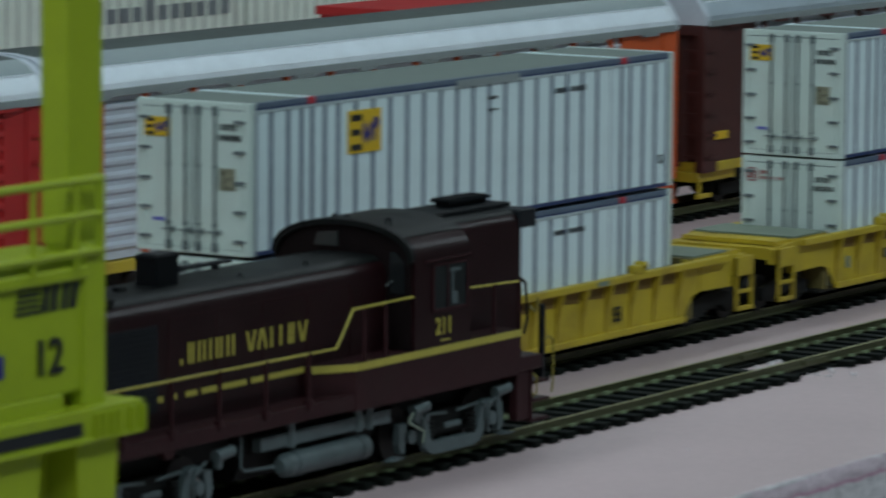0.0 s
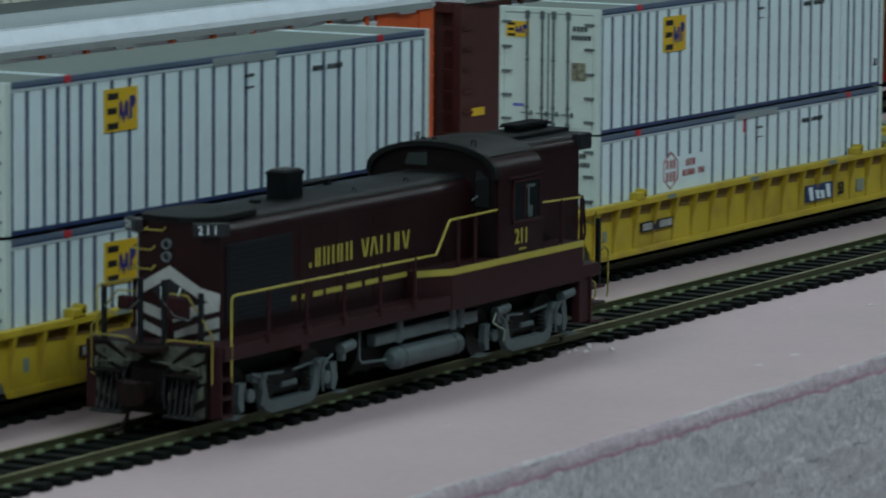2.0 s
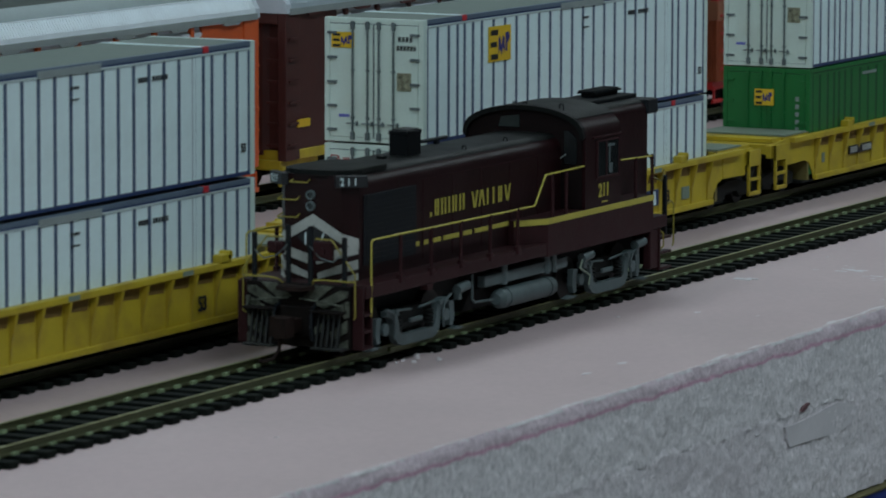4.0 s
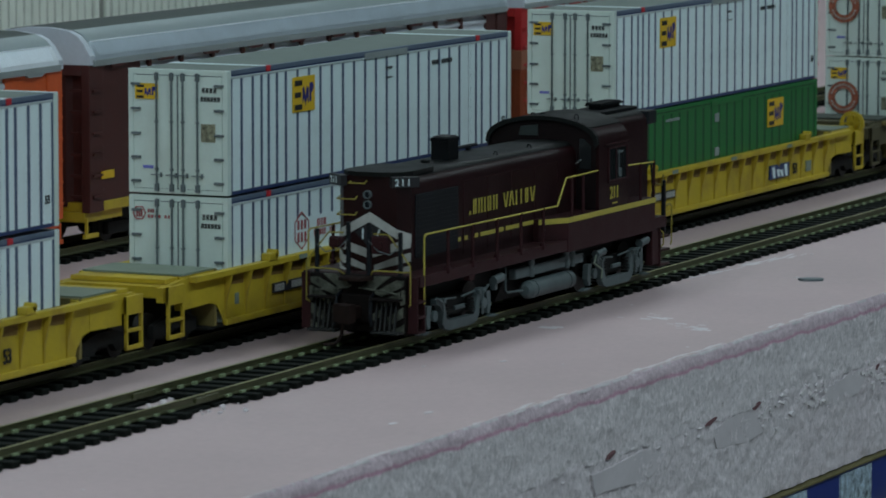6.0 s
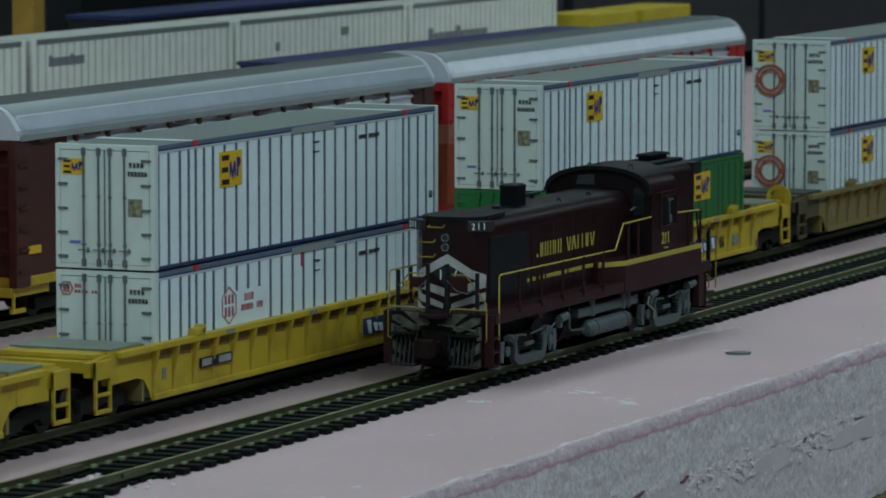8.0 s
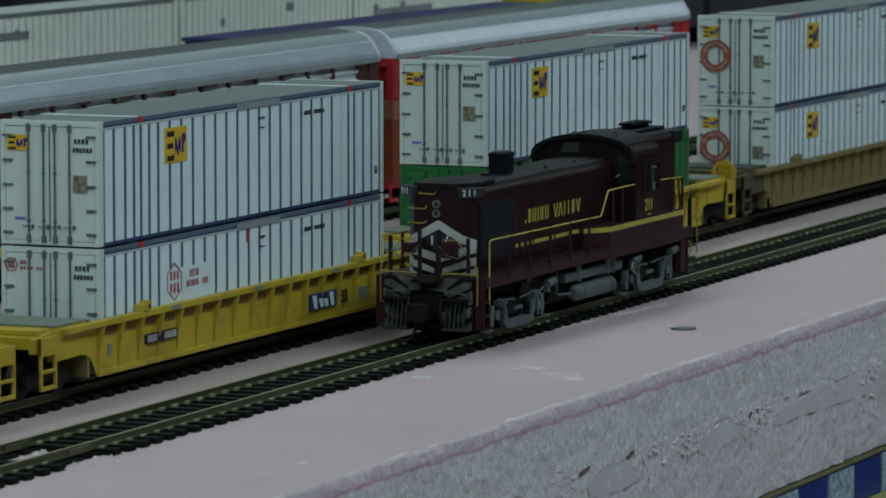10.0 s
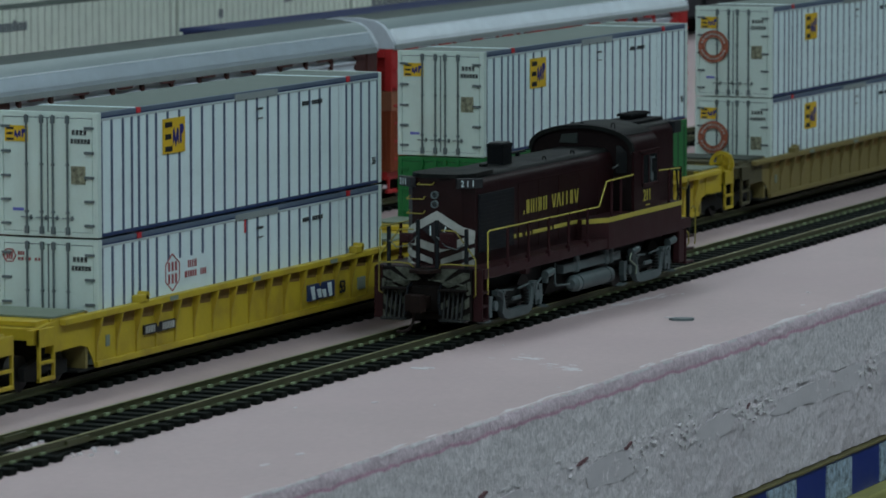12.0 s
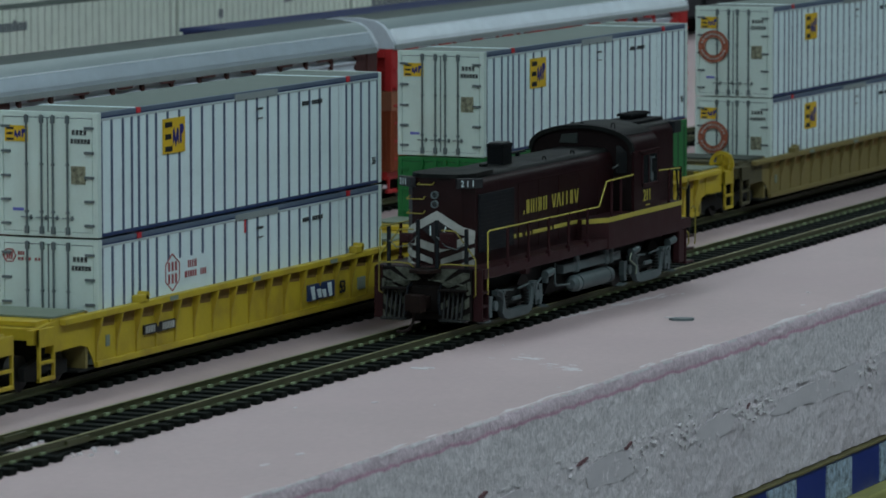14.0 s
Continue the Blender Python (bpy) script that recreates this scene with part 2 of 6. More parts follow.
# ---------------------------------------------------------------- shape kit (millimetres)
class Shape:
    """A bmesh that gathers solids given in millimetres."""

    def __init__(self):
        self.bm = bmesh.new()

    def box(self, x0, x1, y0, y1, z0, z1, bevel=0.0):
        vs = [self.bm.verts.new((x, y, z)) for x in (x0, x1) for y in (y0, y1) for z in (z0, z1)]
        fs = [self.bm.faces.new([vs[i] for i in q]) for q in ((0, 1, 3, 2), (4, 6, 7, 5), (0, 4, 5, 1), (2, 3, 7, 6), (0, 2, 6, 4), (1, 5, 7, 3))]
        if bevel:
            es = list({e for f in fs for e in f.edges})
            bmesh.ops.bevel(self.bm, geom=es, offset=bevel, segments=2, affect="EDGES", profile=0.5)
        return self

    def prism(self, pts, axis, a, b):
        """A polygon pushed along an axis. x: points are (y, z); y: (x, z); z: (x, y)."""
        put = {"x": lambda p, q: (q, p[0], p[1]), "y": lambda p, q: (p[0], q, p[1]), "z": lambda p, q: (p[0], p[1], q)}[axis]
        lo = [self.bm.verts.new(put(p, a)) for p in pts]
        hi = [self.bm.verts.new(put(p, b)) for p in pts]
        k = len(pts)
        made = [self.bm.faces.new(lo), self.bm.faces.new(hi[::-1])]
        made += [self.bm.faces.new((lo[i], hi[i], hi[(i + 1) % k], lo[(i + 1) % k])) for i in range(k)]
        bmesh.ops.recalc_face_normals(self.bm, faces=made)
        return self

    def plate(self, pts, push):
        """A polygon in space pushed along a vector."""
        lo = [self.bm.verts.new(p) for p in pts]
        hi = [self.bm.verts.new((p[0] + push[0], p[1] + push[1], p[2] + push[2])) for p in pts]
        k = len(pts)
        made = [self.bm.faces.new(lo), self.bm.faces.new(hi[::-1])]
        made += [self.bm.faces.new((lo[i], hi[i], hi[(i + 1) % k], lo[(i + 1) % k])) for i in range(k)]
        bmesh.ops.recalc_face_normals(self.bm, faces=made)
        return self

    def rod(self, p, q, r, n=8, r2=None):
        p, q = Vector(p), Vector(q)
        d = q - p
        m = Matrix.Translation((p + q) / 2) @ d.to_track_quat("Z", "Y").to_matrix().to_4x4()
        bmesh.ops.create_cone(self.bm, cap_ends=True, segments=n, radius1=r, radius2=r if r2 is None else r2, depth=d.length, matrix=m)
        return self

    def path(self, pts, r, n=6):
        for p, q in zip(pts, pts[1:]):
            self.rod(p, q, r, n)
        return self

    def ring(self, centre, r0, r1, axis, depth, n=28):
        """A flat annulus with depth, facing along the x or y axis."""
        cx, cy, cz = centre
        rows = []
        for i in range(n):
            a = 2 * math.pi * i / n
            c, s = math.cos(a), math.sin(a)
            row = []
            for rr, d in ((r0, 0), (r1, 0), (r1, depth), (r0, depth)):
                row.append(self.bm.verts.new((cx + d, cy + rr * c, cz + rr * s) if axis == "x" else (cx + rr * c, cy + d, cz + rr * s)))
            rows.append(row)
        made = []
        for i in range(n):
            a, b = rows[i], rows[(i + 1) % n]
            made += [self.bm.faces.new((a[k], b[k], b[(k + 1) % 4], a[(k + 1) % 4])) for k in range(4)]
        bmesh.ops.recalc_face_normals(self.bm, faces=made)
        return self

    def mesh(self, name, mat, smooth=0.0):
        self.bm.transform(Matrix.Scale(0.001, 4))
        me = bpy.data.meshes.new(name)
        self.bm.to_mesh(me)
        self.bm.free()
        me.materials.append(mat)
        if smooth:
            me.shade_smooth()
            me.set_sharp_from_angle(angle=radians(smooth))
        return me


def part(name, shape, mat, parent=None, label="", smooth=0.0, at=None, loose=False):
    """One mesh object; loose makes every unconnected piece an object of its own."""
    if loose:
        todo, made = set(shape.bm.verts), None
        groups = []
        while todo:
            stack, got = [todo.pop()], []
            while stack:
                v = stack.pop()
                got.append(v)
                for e in v.link_edges:
                    w = e.other_vert(v)
                    if w in todo:
                        todo.remove(w)
                        stack.append(w)
            groups.append(got)
        groups.sort(key=lambda g: min((v.co.x, v.co.y, v.co.z) for v in g))
        for g in groups:
            piece, twin = Shape(), {}
            for v in g:
                twin[v] = piece.bm.verts.new(v.co)
            for f in {f for v in g for f in v.link_faces}:
                piece.bm.faces.new([twin[v] for v in f.verts])
            made = part(name, piece, mat, parent, label, smooth, at)
        shape.bm.free()
        return made
    ob = new(name, shape.mesh(name, mat, smooth))
    ob.parent = parent
    if at:
        ob.location = [v * 0.001 for v in at]
    return tagged(ob, label)


def share(name, me, parent, at, label=""):
    """Another object on a mesh already made, at a place in millimetres."""
    ob = new(name, me)
    ob.parent = parent
    ob.location = [v * 0.001 for v in at]
    return tagged(ob, label)


def thing(name, at, label, category, group="", kind=""):
    ob = new(name)
    ob.empty_display_size = 0.01
    ob.location = [v * 0.001 for v in at]
    return tagged(ob, label, category, group, kind)


def sign(name, text, size, at, turn, mat, parent, stretch=1.0, label=""):
    """Flat lettering as a mesh, size in millimetres, standing at a place with Euler degrees."""
    cu = bpy.data.curves.new(name, "FONT")
    cu.body, cu.size, cu.extrude, cu.offset = text, 1.0, 0.03, 0.012
    tmp = bpy.data.objects.new(name, cu)
    scene.collection.objects.link(tmp)
    bpy.context.view_layer.update()
    me = bpy.data.meshes.new_from_object(tmp.evaluated_get(bpy.context.evaluated_depsgraph_get()))
    bpy.data.objects.remove(tmp)
    bpy.data.curves.remove(cu)
    me.transform(Matrix.Diagonal((size * stretch * 0.001, size * 0.001, size * 0.001, 1)))
    me.materials.clear()
    me.materials.append(mat)
    ob = new(name, me)
    ob.parent = parent
    ob.matrix_basis = pose(*[v * 0.001 for v in at], *turn)
    return tagged(ob, label)


def bars(shape, spans, plane, at, z0, z1, t=0.15):
    """Plain printed bars: spans along y (plane x) or x (plane y)."""
    for a, b in spans:
        if plane == "x":
            shape.box(at - t, at, a, b, z0, z1)
        else:
            shape.box(a, b, at - t, at, z0, z1)
    return shape


# ---------------------------------------------------------------- room
def build_room():
    lo, hi = (-3000, -3000), (5000, 3200)
    part("floor", Shape().box(lo[0], hi[0], lo[1], hi[1], -1060, -1000), M["floor"])
    tagged(bpy.data.objects["floor"], "grey tiled hall floor", "floor", kind="structure")
    c = part("ceiling", Shape().box(lo[0], hi[0], lo[1], hi[1], 1700, 1760), M["wall"])
    tagged(c, "pale painted hall ceiling", "ceiling", kind="structure")
    for name, b in (("wall_south", (lo[0], hi[0], lo[1] - 80, lo[1])), ("wall_west", (lo[0] - 80, lo[0], lo[1], hi[1]))):
        w = part(name, Shape().box(b[0], b[1], b[2], b[3], -1000, 1700), M["wall"])
        tagged(w, "pale painted hall wall", "wall", kind="structure")
    for name, b in (("wall_north", (lo[0], hi[0], hi[1], hi[1] + 80)), ("wall_east", (hi[0], hi[0] + 80, lo[1], hi[1]))):
        w = part(name, Shape().box(b[0], b[1], b[2], b[3], -1000, 1700), M["dark_cloth"])
        tagged(w, "dark curtained hall wall", "wall", kind="structure")
    first = thing("ceiling_light", (-2300, -900, 1690), "unseen white fluorescent ceiling light with a glowing diffuser", "ceiling light", "hall ceiling lights")
    part("housing", Shape().box(-620, 620, -160, 160, -20, 9, 4), M["wall"], first)
    part("diffuser", Shape().box(-600, 600, -140, 140, -26, -20.5, 1), M["lamp_glow"], first)
    # the unseen pair at x -2300 is added to brighten the door ends
    spots = [(-2300, -900), (-2300, 300), (-900, -1300), (900, -1300), (2600, -1300), (-900, 600), (900, 600), (2600, 600)]
    for x, y in spots[1:]:
        copy_thing(first, pose(x * 0.001, y * 0.001, 1.690))
    for i, (x, y) in enumerate(spots):
        lamp = bpy.data.lights.new("ceiling_lamp", "AREA")
        lamp.shape, lamp.size, lamp.size_y = "RECTANGLE", 1.2, 0.28
        lamp.energy = 10.0 if x < -2000 else 9.6 if y < 0 else 3.9
        lamp.color = (0.728, 0.92, 1.0)
        ob = new("ceiling_lamp", lamp)
        ob.location = (x * 0.001, y * 0.001, 1.655)


build_room()
# ---------------------------------------------------------------- foam bench top
EDGE, TOP, SPLIT, LOW_SIDE = -117.6, 1.4, -18.0, -44.7


def ragged_face(name, x0, x1, y, z0, z1, step, depth, mat, parent, seed, wander=0.0):
    """A rough cut face: a grid whose points wander in depth, with torn pits along its lower edge."""
    nx, nz = int((x1 - x0) / step), max(2, int((z1 - z0) / step))
    verts, faces = [], []
    for i in range(nx + 1):
        for j in range(nz + 1):
            x, z = x0 + (x1 - x0) * i / nx, z0 + (z1 - z0) * j / nz
            p = Vector((x * 0.05, seed, z * 0.05))
            d = depth * (noise.noise(p * 2.2) + 0.7 * noise.noise(p * 7.0) + 0.5 * noise.noise(p * 19.0))
            top = max(0.0, 1 - (z1 - z) / 1.6)
            d += 0.8 * top + 0.5 * top * noise.noise(Vector((x * 0.5, seed, 2)))
            lift = 0.35 * top * noise.noise(Vector((x * 0.21, seed, 5)))
            low = max(0.0, 1 - (z - z0) / 5.0)
            lift += wander * low * (noise.noise(Vector((x * 0.035, seed, 8))) + 0.6 * noise.noise(Vector((x * 0.16, seed, 4))) + 0.3 * noise.noise(Vector((x * 0.6, seed, 1))))
            verts.append((x * 0.001, (y + d) * 0.001, (z + lift) * 0.001))
    for i in range(nx):
        for j in range(nz):
            a = i * (nz + 1) + j
            faces.append((a, a + nz + 1, a + nz + 2, a + 1))
    me = bpy.data.meshes.new(name)
    me.from_pydata(verts, [], faces)
    me.materials.append(mat)
    me.shade_smooth()
    ob = new(name, me)
    ob.parent = parent
    return ob


def build_bench():
    up = thing("foam_sheet", (0, 0, 0), "pink insulation foam sheet with a rough cut edge", "foam sheet", kind="structure")
    part("sheet", Shape().box(-1500, 2600, EDGE + 0.85, 640, SPLIT + 3.6, TOP), M["foam_top"], up)
    ragged_face("cut_edge", -560, 760, EDGE, SPLIT - 0.2, TOP - 0.05, 0.9, 0.6, M["foam_cut"], up, 3.0, wander=1.3)
    low = thing("foam_sheet", (0, 0, 0), "lower grey-pink insulation foam sheet with a torn edge", "foam sheet", kind="structure")
    part("sheet", Shape().box(-1500, 2600, EDGE + 2.2, 640, LOW_SIDE, SPLIT + 3.3), M["foam_low"], low)
    ragged_face("cut_edge", -560, 760, EDGE + 0.05, LOW_SIDE, SPLIT + 2.2, 0.9, 0.7, M["foam_low"], low, 11.0)
    verts, faces = [], []
    xs = np.arange(-560, 760, 1.0)
    for x in xs:
        a = noise.noise(Vector((x * 0.03, 1, 2))) + 0.6 * noise.noise(Vector((x * 0.15, 3, 2))) + 0.4 * noise.noise(Vector((x * 0.5, 5, 1)))
        b = noise.noise(Vector((x * 0.09, 7, 4))) + 0.5 * noise.noise(Vector((x * 0.4, 2, 9)))
        for y, z in ((EDGE + 0.45, TOP - 0.7 - 0.35 * b), (EDGE + 0.7, TOP - 0.15), (EDGE + 1.05, TOP + 0.02), (EDGE + 1.25 + 1.9 * max(a, -0.05), TOP + 0.012)):
            verts.append((x * 0.001, y * 0.001, z * 0.001))
    for i in range(len(xs) - 1):
        for j in range(3):
            k = i * 4 + j
            faces.append((k, k + 4, k + 5, k + 1))
    me = bpy.data.meshes.new("frayed_rim")
    me.from_pydata(verts, [], faces)
    me.materials.append(M["foam_rim"])
    me.shade_smooth()
    rim = new("frayed_rim", me)
    rim.parent = up
    tagged(rim, "pale frayed rim along the cut")
    rng = random.Random(5)
    torn = thing("foam_crumbs", (0, 0, 0), "loose white foam crumbs stuck along the sheet joint", "foam crumbs", kind="stuff")
    s = Shape()
    for _ in range(60):
        x = rng.choice((-40, 12, 36, 52, 75, 88, 120, 128, 190, 214, 262, 300, 330)) + rng.gauss(0, 9)
        z = SPLIT - 0.5 + rng.gauss(0, 2.4)
        r = rng.uniform(0.2, 0.8)
        y = EDGE - 0.2
        pts = [(x + 2.6 * r * rng.uniform(0.6, 1.6) * math.cos(a), z + 0.8 * r * rng.uniform(0.4, 1.0) * math.sin(a)) for a in [k * 1.05 for k in range(6)]]
        s.prism(pts, "y", y - r * 0.2, y + 1.4)
    for _ in range(12):
        x, y, r = rng.uniform(-250, 420), rng.uniform(EDGE + 4, -56), rng.uniform(0.3, 1.1)
        pts = [(x + 2.2 * r * rng.uniform(0.5, 1.4) * math.cos(a), y + r * rng.uniform(0.5, 1.2) * math.sin(a)) for a in [k * 1.05 for k in range(6)]]
        s.prism(pts, "z", TOP - 0.1, TOP + 0.12)
    for _ in range(40):
        x, y, r = rng.gauss(-103, 6), rng.uniform(-58, -24), rng.uniform(0.3, 0.9)
        pts = [(x + 1.6 * r * rng.uniform(0.5, 1.4) * math.cos(a), y + r * rng.uniform(0.5, 1.2) * math.sin(a)) for a in [k * 1.05 for k in range(6)]]
        s.prism(pts, "z", TOP - 0.1, TOP + 0.3 + 0.3 * r)
    for _ in range(70):
        x, y, w = rng.choice((-60, 10, 30, 48, 120, 150, 214, 236, 262, 310)) + rng.gauss(0, 10), EDGE + 1.4 + abs(rng.gauss(0, 0.9)), rng.uniform(1.5, 6)
        pts = [(x - w, y), (x - 0.4 * w, y - rng.uniform(0.2, 0.5)), (x + 0.5 * w, y - rng.uniform(0.1, 0.4)), (x + w, y), (x + 0.4 * w, y + rng.uniform(0.2, 0.7)), (x - 0.5 * w, y + rng.uniform(0.2, 0.6))]
        s.prism(pts, "z", TOP - 0.1, TOP + rng.uniform(0.05, 0.09))
    for _ in range(46):
        x = rng.uniform(196, 280)
        y, w = -49.5 - (x - 196) * 0.11 + rng.gauss(0, 1.0), rng.uniform(2, 7)
        s.prism([(x - w, y), (x - 0.3 * w, y + rng.uniform(0.1, 0.5)), (x + w, y - rng.uniform(0.1, 0.6)), (x + 0.2 * w, y - rng.uniform(0.3, 0.9))], "z", TOP - 0.1, TOP + rng.uniform(0.02, 0.05))
    for _ in range(26):
        k = rng.random()
        x, y, w = 112 - 22 * k + rng.gauss(0, 3), -72 - 30 * k + rng.gauss(0, 2), rng.uniform(0.8, 2.6)
        s.prism([(x - 0.5 * w, y - w), (x + 0.3 * w, y - 0.8 * w), (x + 0.6 * w, y + w), (x - 0.2 * w, y + 0.7 * w)], "z", TOP - 0.1, TOP + rng.uniform(0.02, 0.05))
    for x, y, w in ((76, -60, 3.0), (78, -62, 2.0), (95, -49, 0.8), (61, -49.7, 1.0), (140, -46, 1.2), (299, -97, 0.9)):
        s.prism([(x - 0.6 * w, y - w), (x + 0.5 * w, y - 0.7 * w), (x + 0.7 * w, y + w), (x - 0.4 * w, y + 0.8 * w)], "z", TOP - 0.1, TOP + 0.15)
    for cx, spread in ((98, 9), (132, 6), (182, 6), (192, 5), (298, 5)):
        for _ in range(22):
            x, z, r = cx + rng.gauss(0, spread), SPLIT - 3.5 + rng.gauss(0, 2.2), rng.uniform(0.25, 0.8)
            pts = [(x + 1.7 * r * rng.uniform(0.6, 1.6) * math.cos(a), z + 1.2 * r * rng.uniform(0.4, 1.2) * math.sin(a)) for a in [k * 1.05 for k in range(6)]]
            s.prism(pts, "y", EDGE - 0.35 - r * 0.3, EDGE + 1.0)
    part("crumb", s, M["chip"], torn)
    smooth = Shape()
    for pts in (((202, -24.7), (216, -20.4), (252, -19.4), (293, -18.6), (295, -26.4), (262, -26.0), (214, -25.6)),
                ((139, -21.2), (150, -19.4), (167, -18.6), (176, -21.6), (166, -25.4), (146, -26.4), (140, -24.6)),
                ((54, -20.4), (66, -18.8), (84, -18.4), (92, -21.2), (97, -25.6), (80, -27.0), (58, -26.0)),
                ((304, -18.4), (352, -17.6), (356, -25.6), (306, -26.6)), ((-30, -21), (6, -19), (20, -22), (10, -27), (-26, -26))):
        rough = []
        for (xa, za), (xb, zb) in zip(pts, pts[1:] + pts[:1]):
            for k in range(4):
                rough.append((xa + (xb - xa) * k / 4 + rng.uniform(-1.2, 1.2), za + (zb - za) * k / 4 + rng.uniform(-0.5, 0.5)))
        smooth.prism(rough, "y", EDGE - 0.2, EDGE + 1.0)
    part("smooth_patch", smooth, M["foam_skin"], low, "smooth grey foam skin left by the tear", loose=True)
    pits = Shape()
    for x, z, w in ((-17, -17.4, 3.0), (52, -18.0, 4.2), (86, -18.2, 3.0), (184, -19.4, 1.6)):
        pits.prism([(x - w, z - 0.7), (x - 0.3 * w, z - 0.9), (x + w, z + 0.5), (x + 0.8 * w, z + 1.0), (x - 0.5 * w, z + 0.3)], "y", EDGE - 0.5, EDGE + 1.0)
    part("torn_pit", pits, M["pit"], torn, "dark red-brown torn pits")
    sl = thing("metal_sliver", (211.6, -86.4, TOP), "thin dark pointed metal sliver lying on the foam", "sliver")
    sl.rotation_euler = (0, 0, radians(-67))
    part("blade", Shape().prism([(-3.4, 0.2), (-2.0, 1.8), (0, 2.6), (2.6, 2.4), (4.3, 0.8), (3.9, -1.2), (1, -2.4), (-2.2, -1.6)], "z", 0.05, 0.75), M["hardware"], sl)
    part("tip", Shape().prism([(-4.9, 0.0), (-3.4, 0.9), (-1.6, 0.7), (-3.4, -0.8)], "z", 0.78, 1.0), M["chip"], sl, "bright whitish tip")
    box = thing("cardboard_box", (0, 0, 0), "blue printed cardboard box under the foam sheets", "cardboard box")
    part("lid_edge", Shape().box(-700, 900, EDGE - 1.9, 600, -45.95, -45.2, 0.2), M["cardboard"], box)
    part("body", Shape().box(-698, 898, EDGE - 1.2, 598, -59.0, -46.0), M["box_blue"], box)
    s = Shape()
    for x, w in ((100, 22), (150, 26), (198, 26), (253, 24), (306, 22), (352, 24)):
        s.box(x, x + w, EDGE - 1.75, EDGE - 1.2, -58.6, -46.6)
    part("printed_patch", s, M["box_pale"], box, "speckled pale blue printed patch", loose=True)
    plank = thing("timber_plank", (0, EDGE, -59.1), "raw yellow-green timber plank under the cardboard box", "plank")
    part("board", Shape().box(-700, 900, -7, 700, -18, 0, 0.8), M["plank"], plank)
    part("table", Shape().box(-1500, 2600, EDGE + 25, 640, -1000, -77.2), M["dark_cloth"])
    tagged(bpy.data.objects["table"], "dark skirted layout table", "table", kind="structure")


build_bench()


# ---------------------------------------------------------------- tracks
Y_LOCO, Y_WELL, Y_RACK = -37.0, 14.9, 151.0
RAIL_TOP = 5.0


def rail_shape(x0, x1):
    s = Shape()
    s.prism([(-0.95, 0), (0.95, 0), (0.95, 0.25), (0.22, 0.45), (0.22, 1.45), (0.42, 1.6), (0.42, 1.95), (-0.42, 1.95), (-0.42, 1.6), (-0.22, 1.45), (-0.22, 0.45), (-0.95, 0.25)], "x", x0, x1)
    return s


def build_track(y, x0, x1, label, gaps=(), joined=False, joints=(), plated=False):
    t = thing("track", (0, y, 0), label, "track")
    cuts = [x0, *joints, x1]  # rail ends
    for a, b in zip(cuts, cuts[1:]):
        for side in (-1, 1):
            ob = part("rail", rail_shape(a + 0.2, b - 0.2), M["rail"], t, at=(0, side * 8.65, 3.0))
            part("rail_head", Shape().box(a + 0.2, b - 0.2, -0.42, 0.42, 1.96, 2.02), M["rail_head"], ob)
    for j in joints:
        for side in (-1, 1):
            part("rail_joiner", Shape().box(j - 6, j + 6, side * 8.65 - 0.9, side * 8.65 + 0.9, 3.0, 4.5, 0.2), M["rail"], t)
    start = -90.5 - 7.486 * int((-90.5 - x0) / 7.486)
    spots = [x for x in np.arange(start, x1 - 2, 7.486) if not any(a < x < b for a, b in gaps)]
    shape = Shape()
    if joined:
        for x in spots:
            shape.box(x - 1.6, x + 1.6, -14.6, 14.6, TOP + 0.02, 3.0)
        tagged(part("tie", shape, M["tie"], t), kind="stuff")
        return
    for a, b in zip(cuts, cuts[1:]):
        for side in (-1, 1):
            for u0, u1 in ((a, b),):
                part("web_strip", Shape().box(u0 + 1, u1 - 1, side * 8.65 - 2.2, side * 8.65 + 2.2, TOP + 0.01, 2.3), M["tie"], t)
    cut = [u for g in gaps for u in g]
    ends = [x0, *cut, x1]
    # black sheet for the web and, by its width, the shade between ties
    for a, b in zip(ends[::2], ends[1::2]):
        part("tie_web", Shape().box(a + 1, b - 1, -12.4, 12.4, TOP + 0.005, 2.3), M["tie"], t, "black web between the ties, widened to paint the shade there")
    shape.box(-1.9, 1.9, -14.4, 14.4, TOP + 0.02, 3.0, 0.25)
    plates = Shape()
    for x in spots:
        for side in (-1, 1):
            w = 1.1
            plates.box(x - w, x + w, side * 8.65 - 1.6, side * 8.65 - 0.8, 2.9, 3.75 if side > 0 else 3.5)
            plates.box(x - 0.6, x + 0.6, side * 8.65 + 0.8, side * 8.65 + 1.3, 2.9, 3.3)
    if plated:
        tagged(part("spike_plate", plates, M["plate"], t, "pale spike plates along the rails"), kind="stuff")
    me = shape.mesh("tie", M["tie"])
    rng = random.Random(int(y) + 200)
    for x in spots:
        ob = share("tie", me, t, (x + rng.uniform(-0.25, 0.25), rng.uniform(-0.3, 0.3), 0))
        ob.rotation_euler = (0, 0, radians(rng.uniform(-0.8, 0.8)))


# ---------------------------------------------------------------- containers
CL, CW, CH = 185.7, 29.8, 33.3


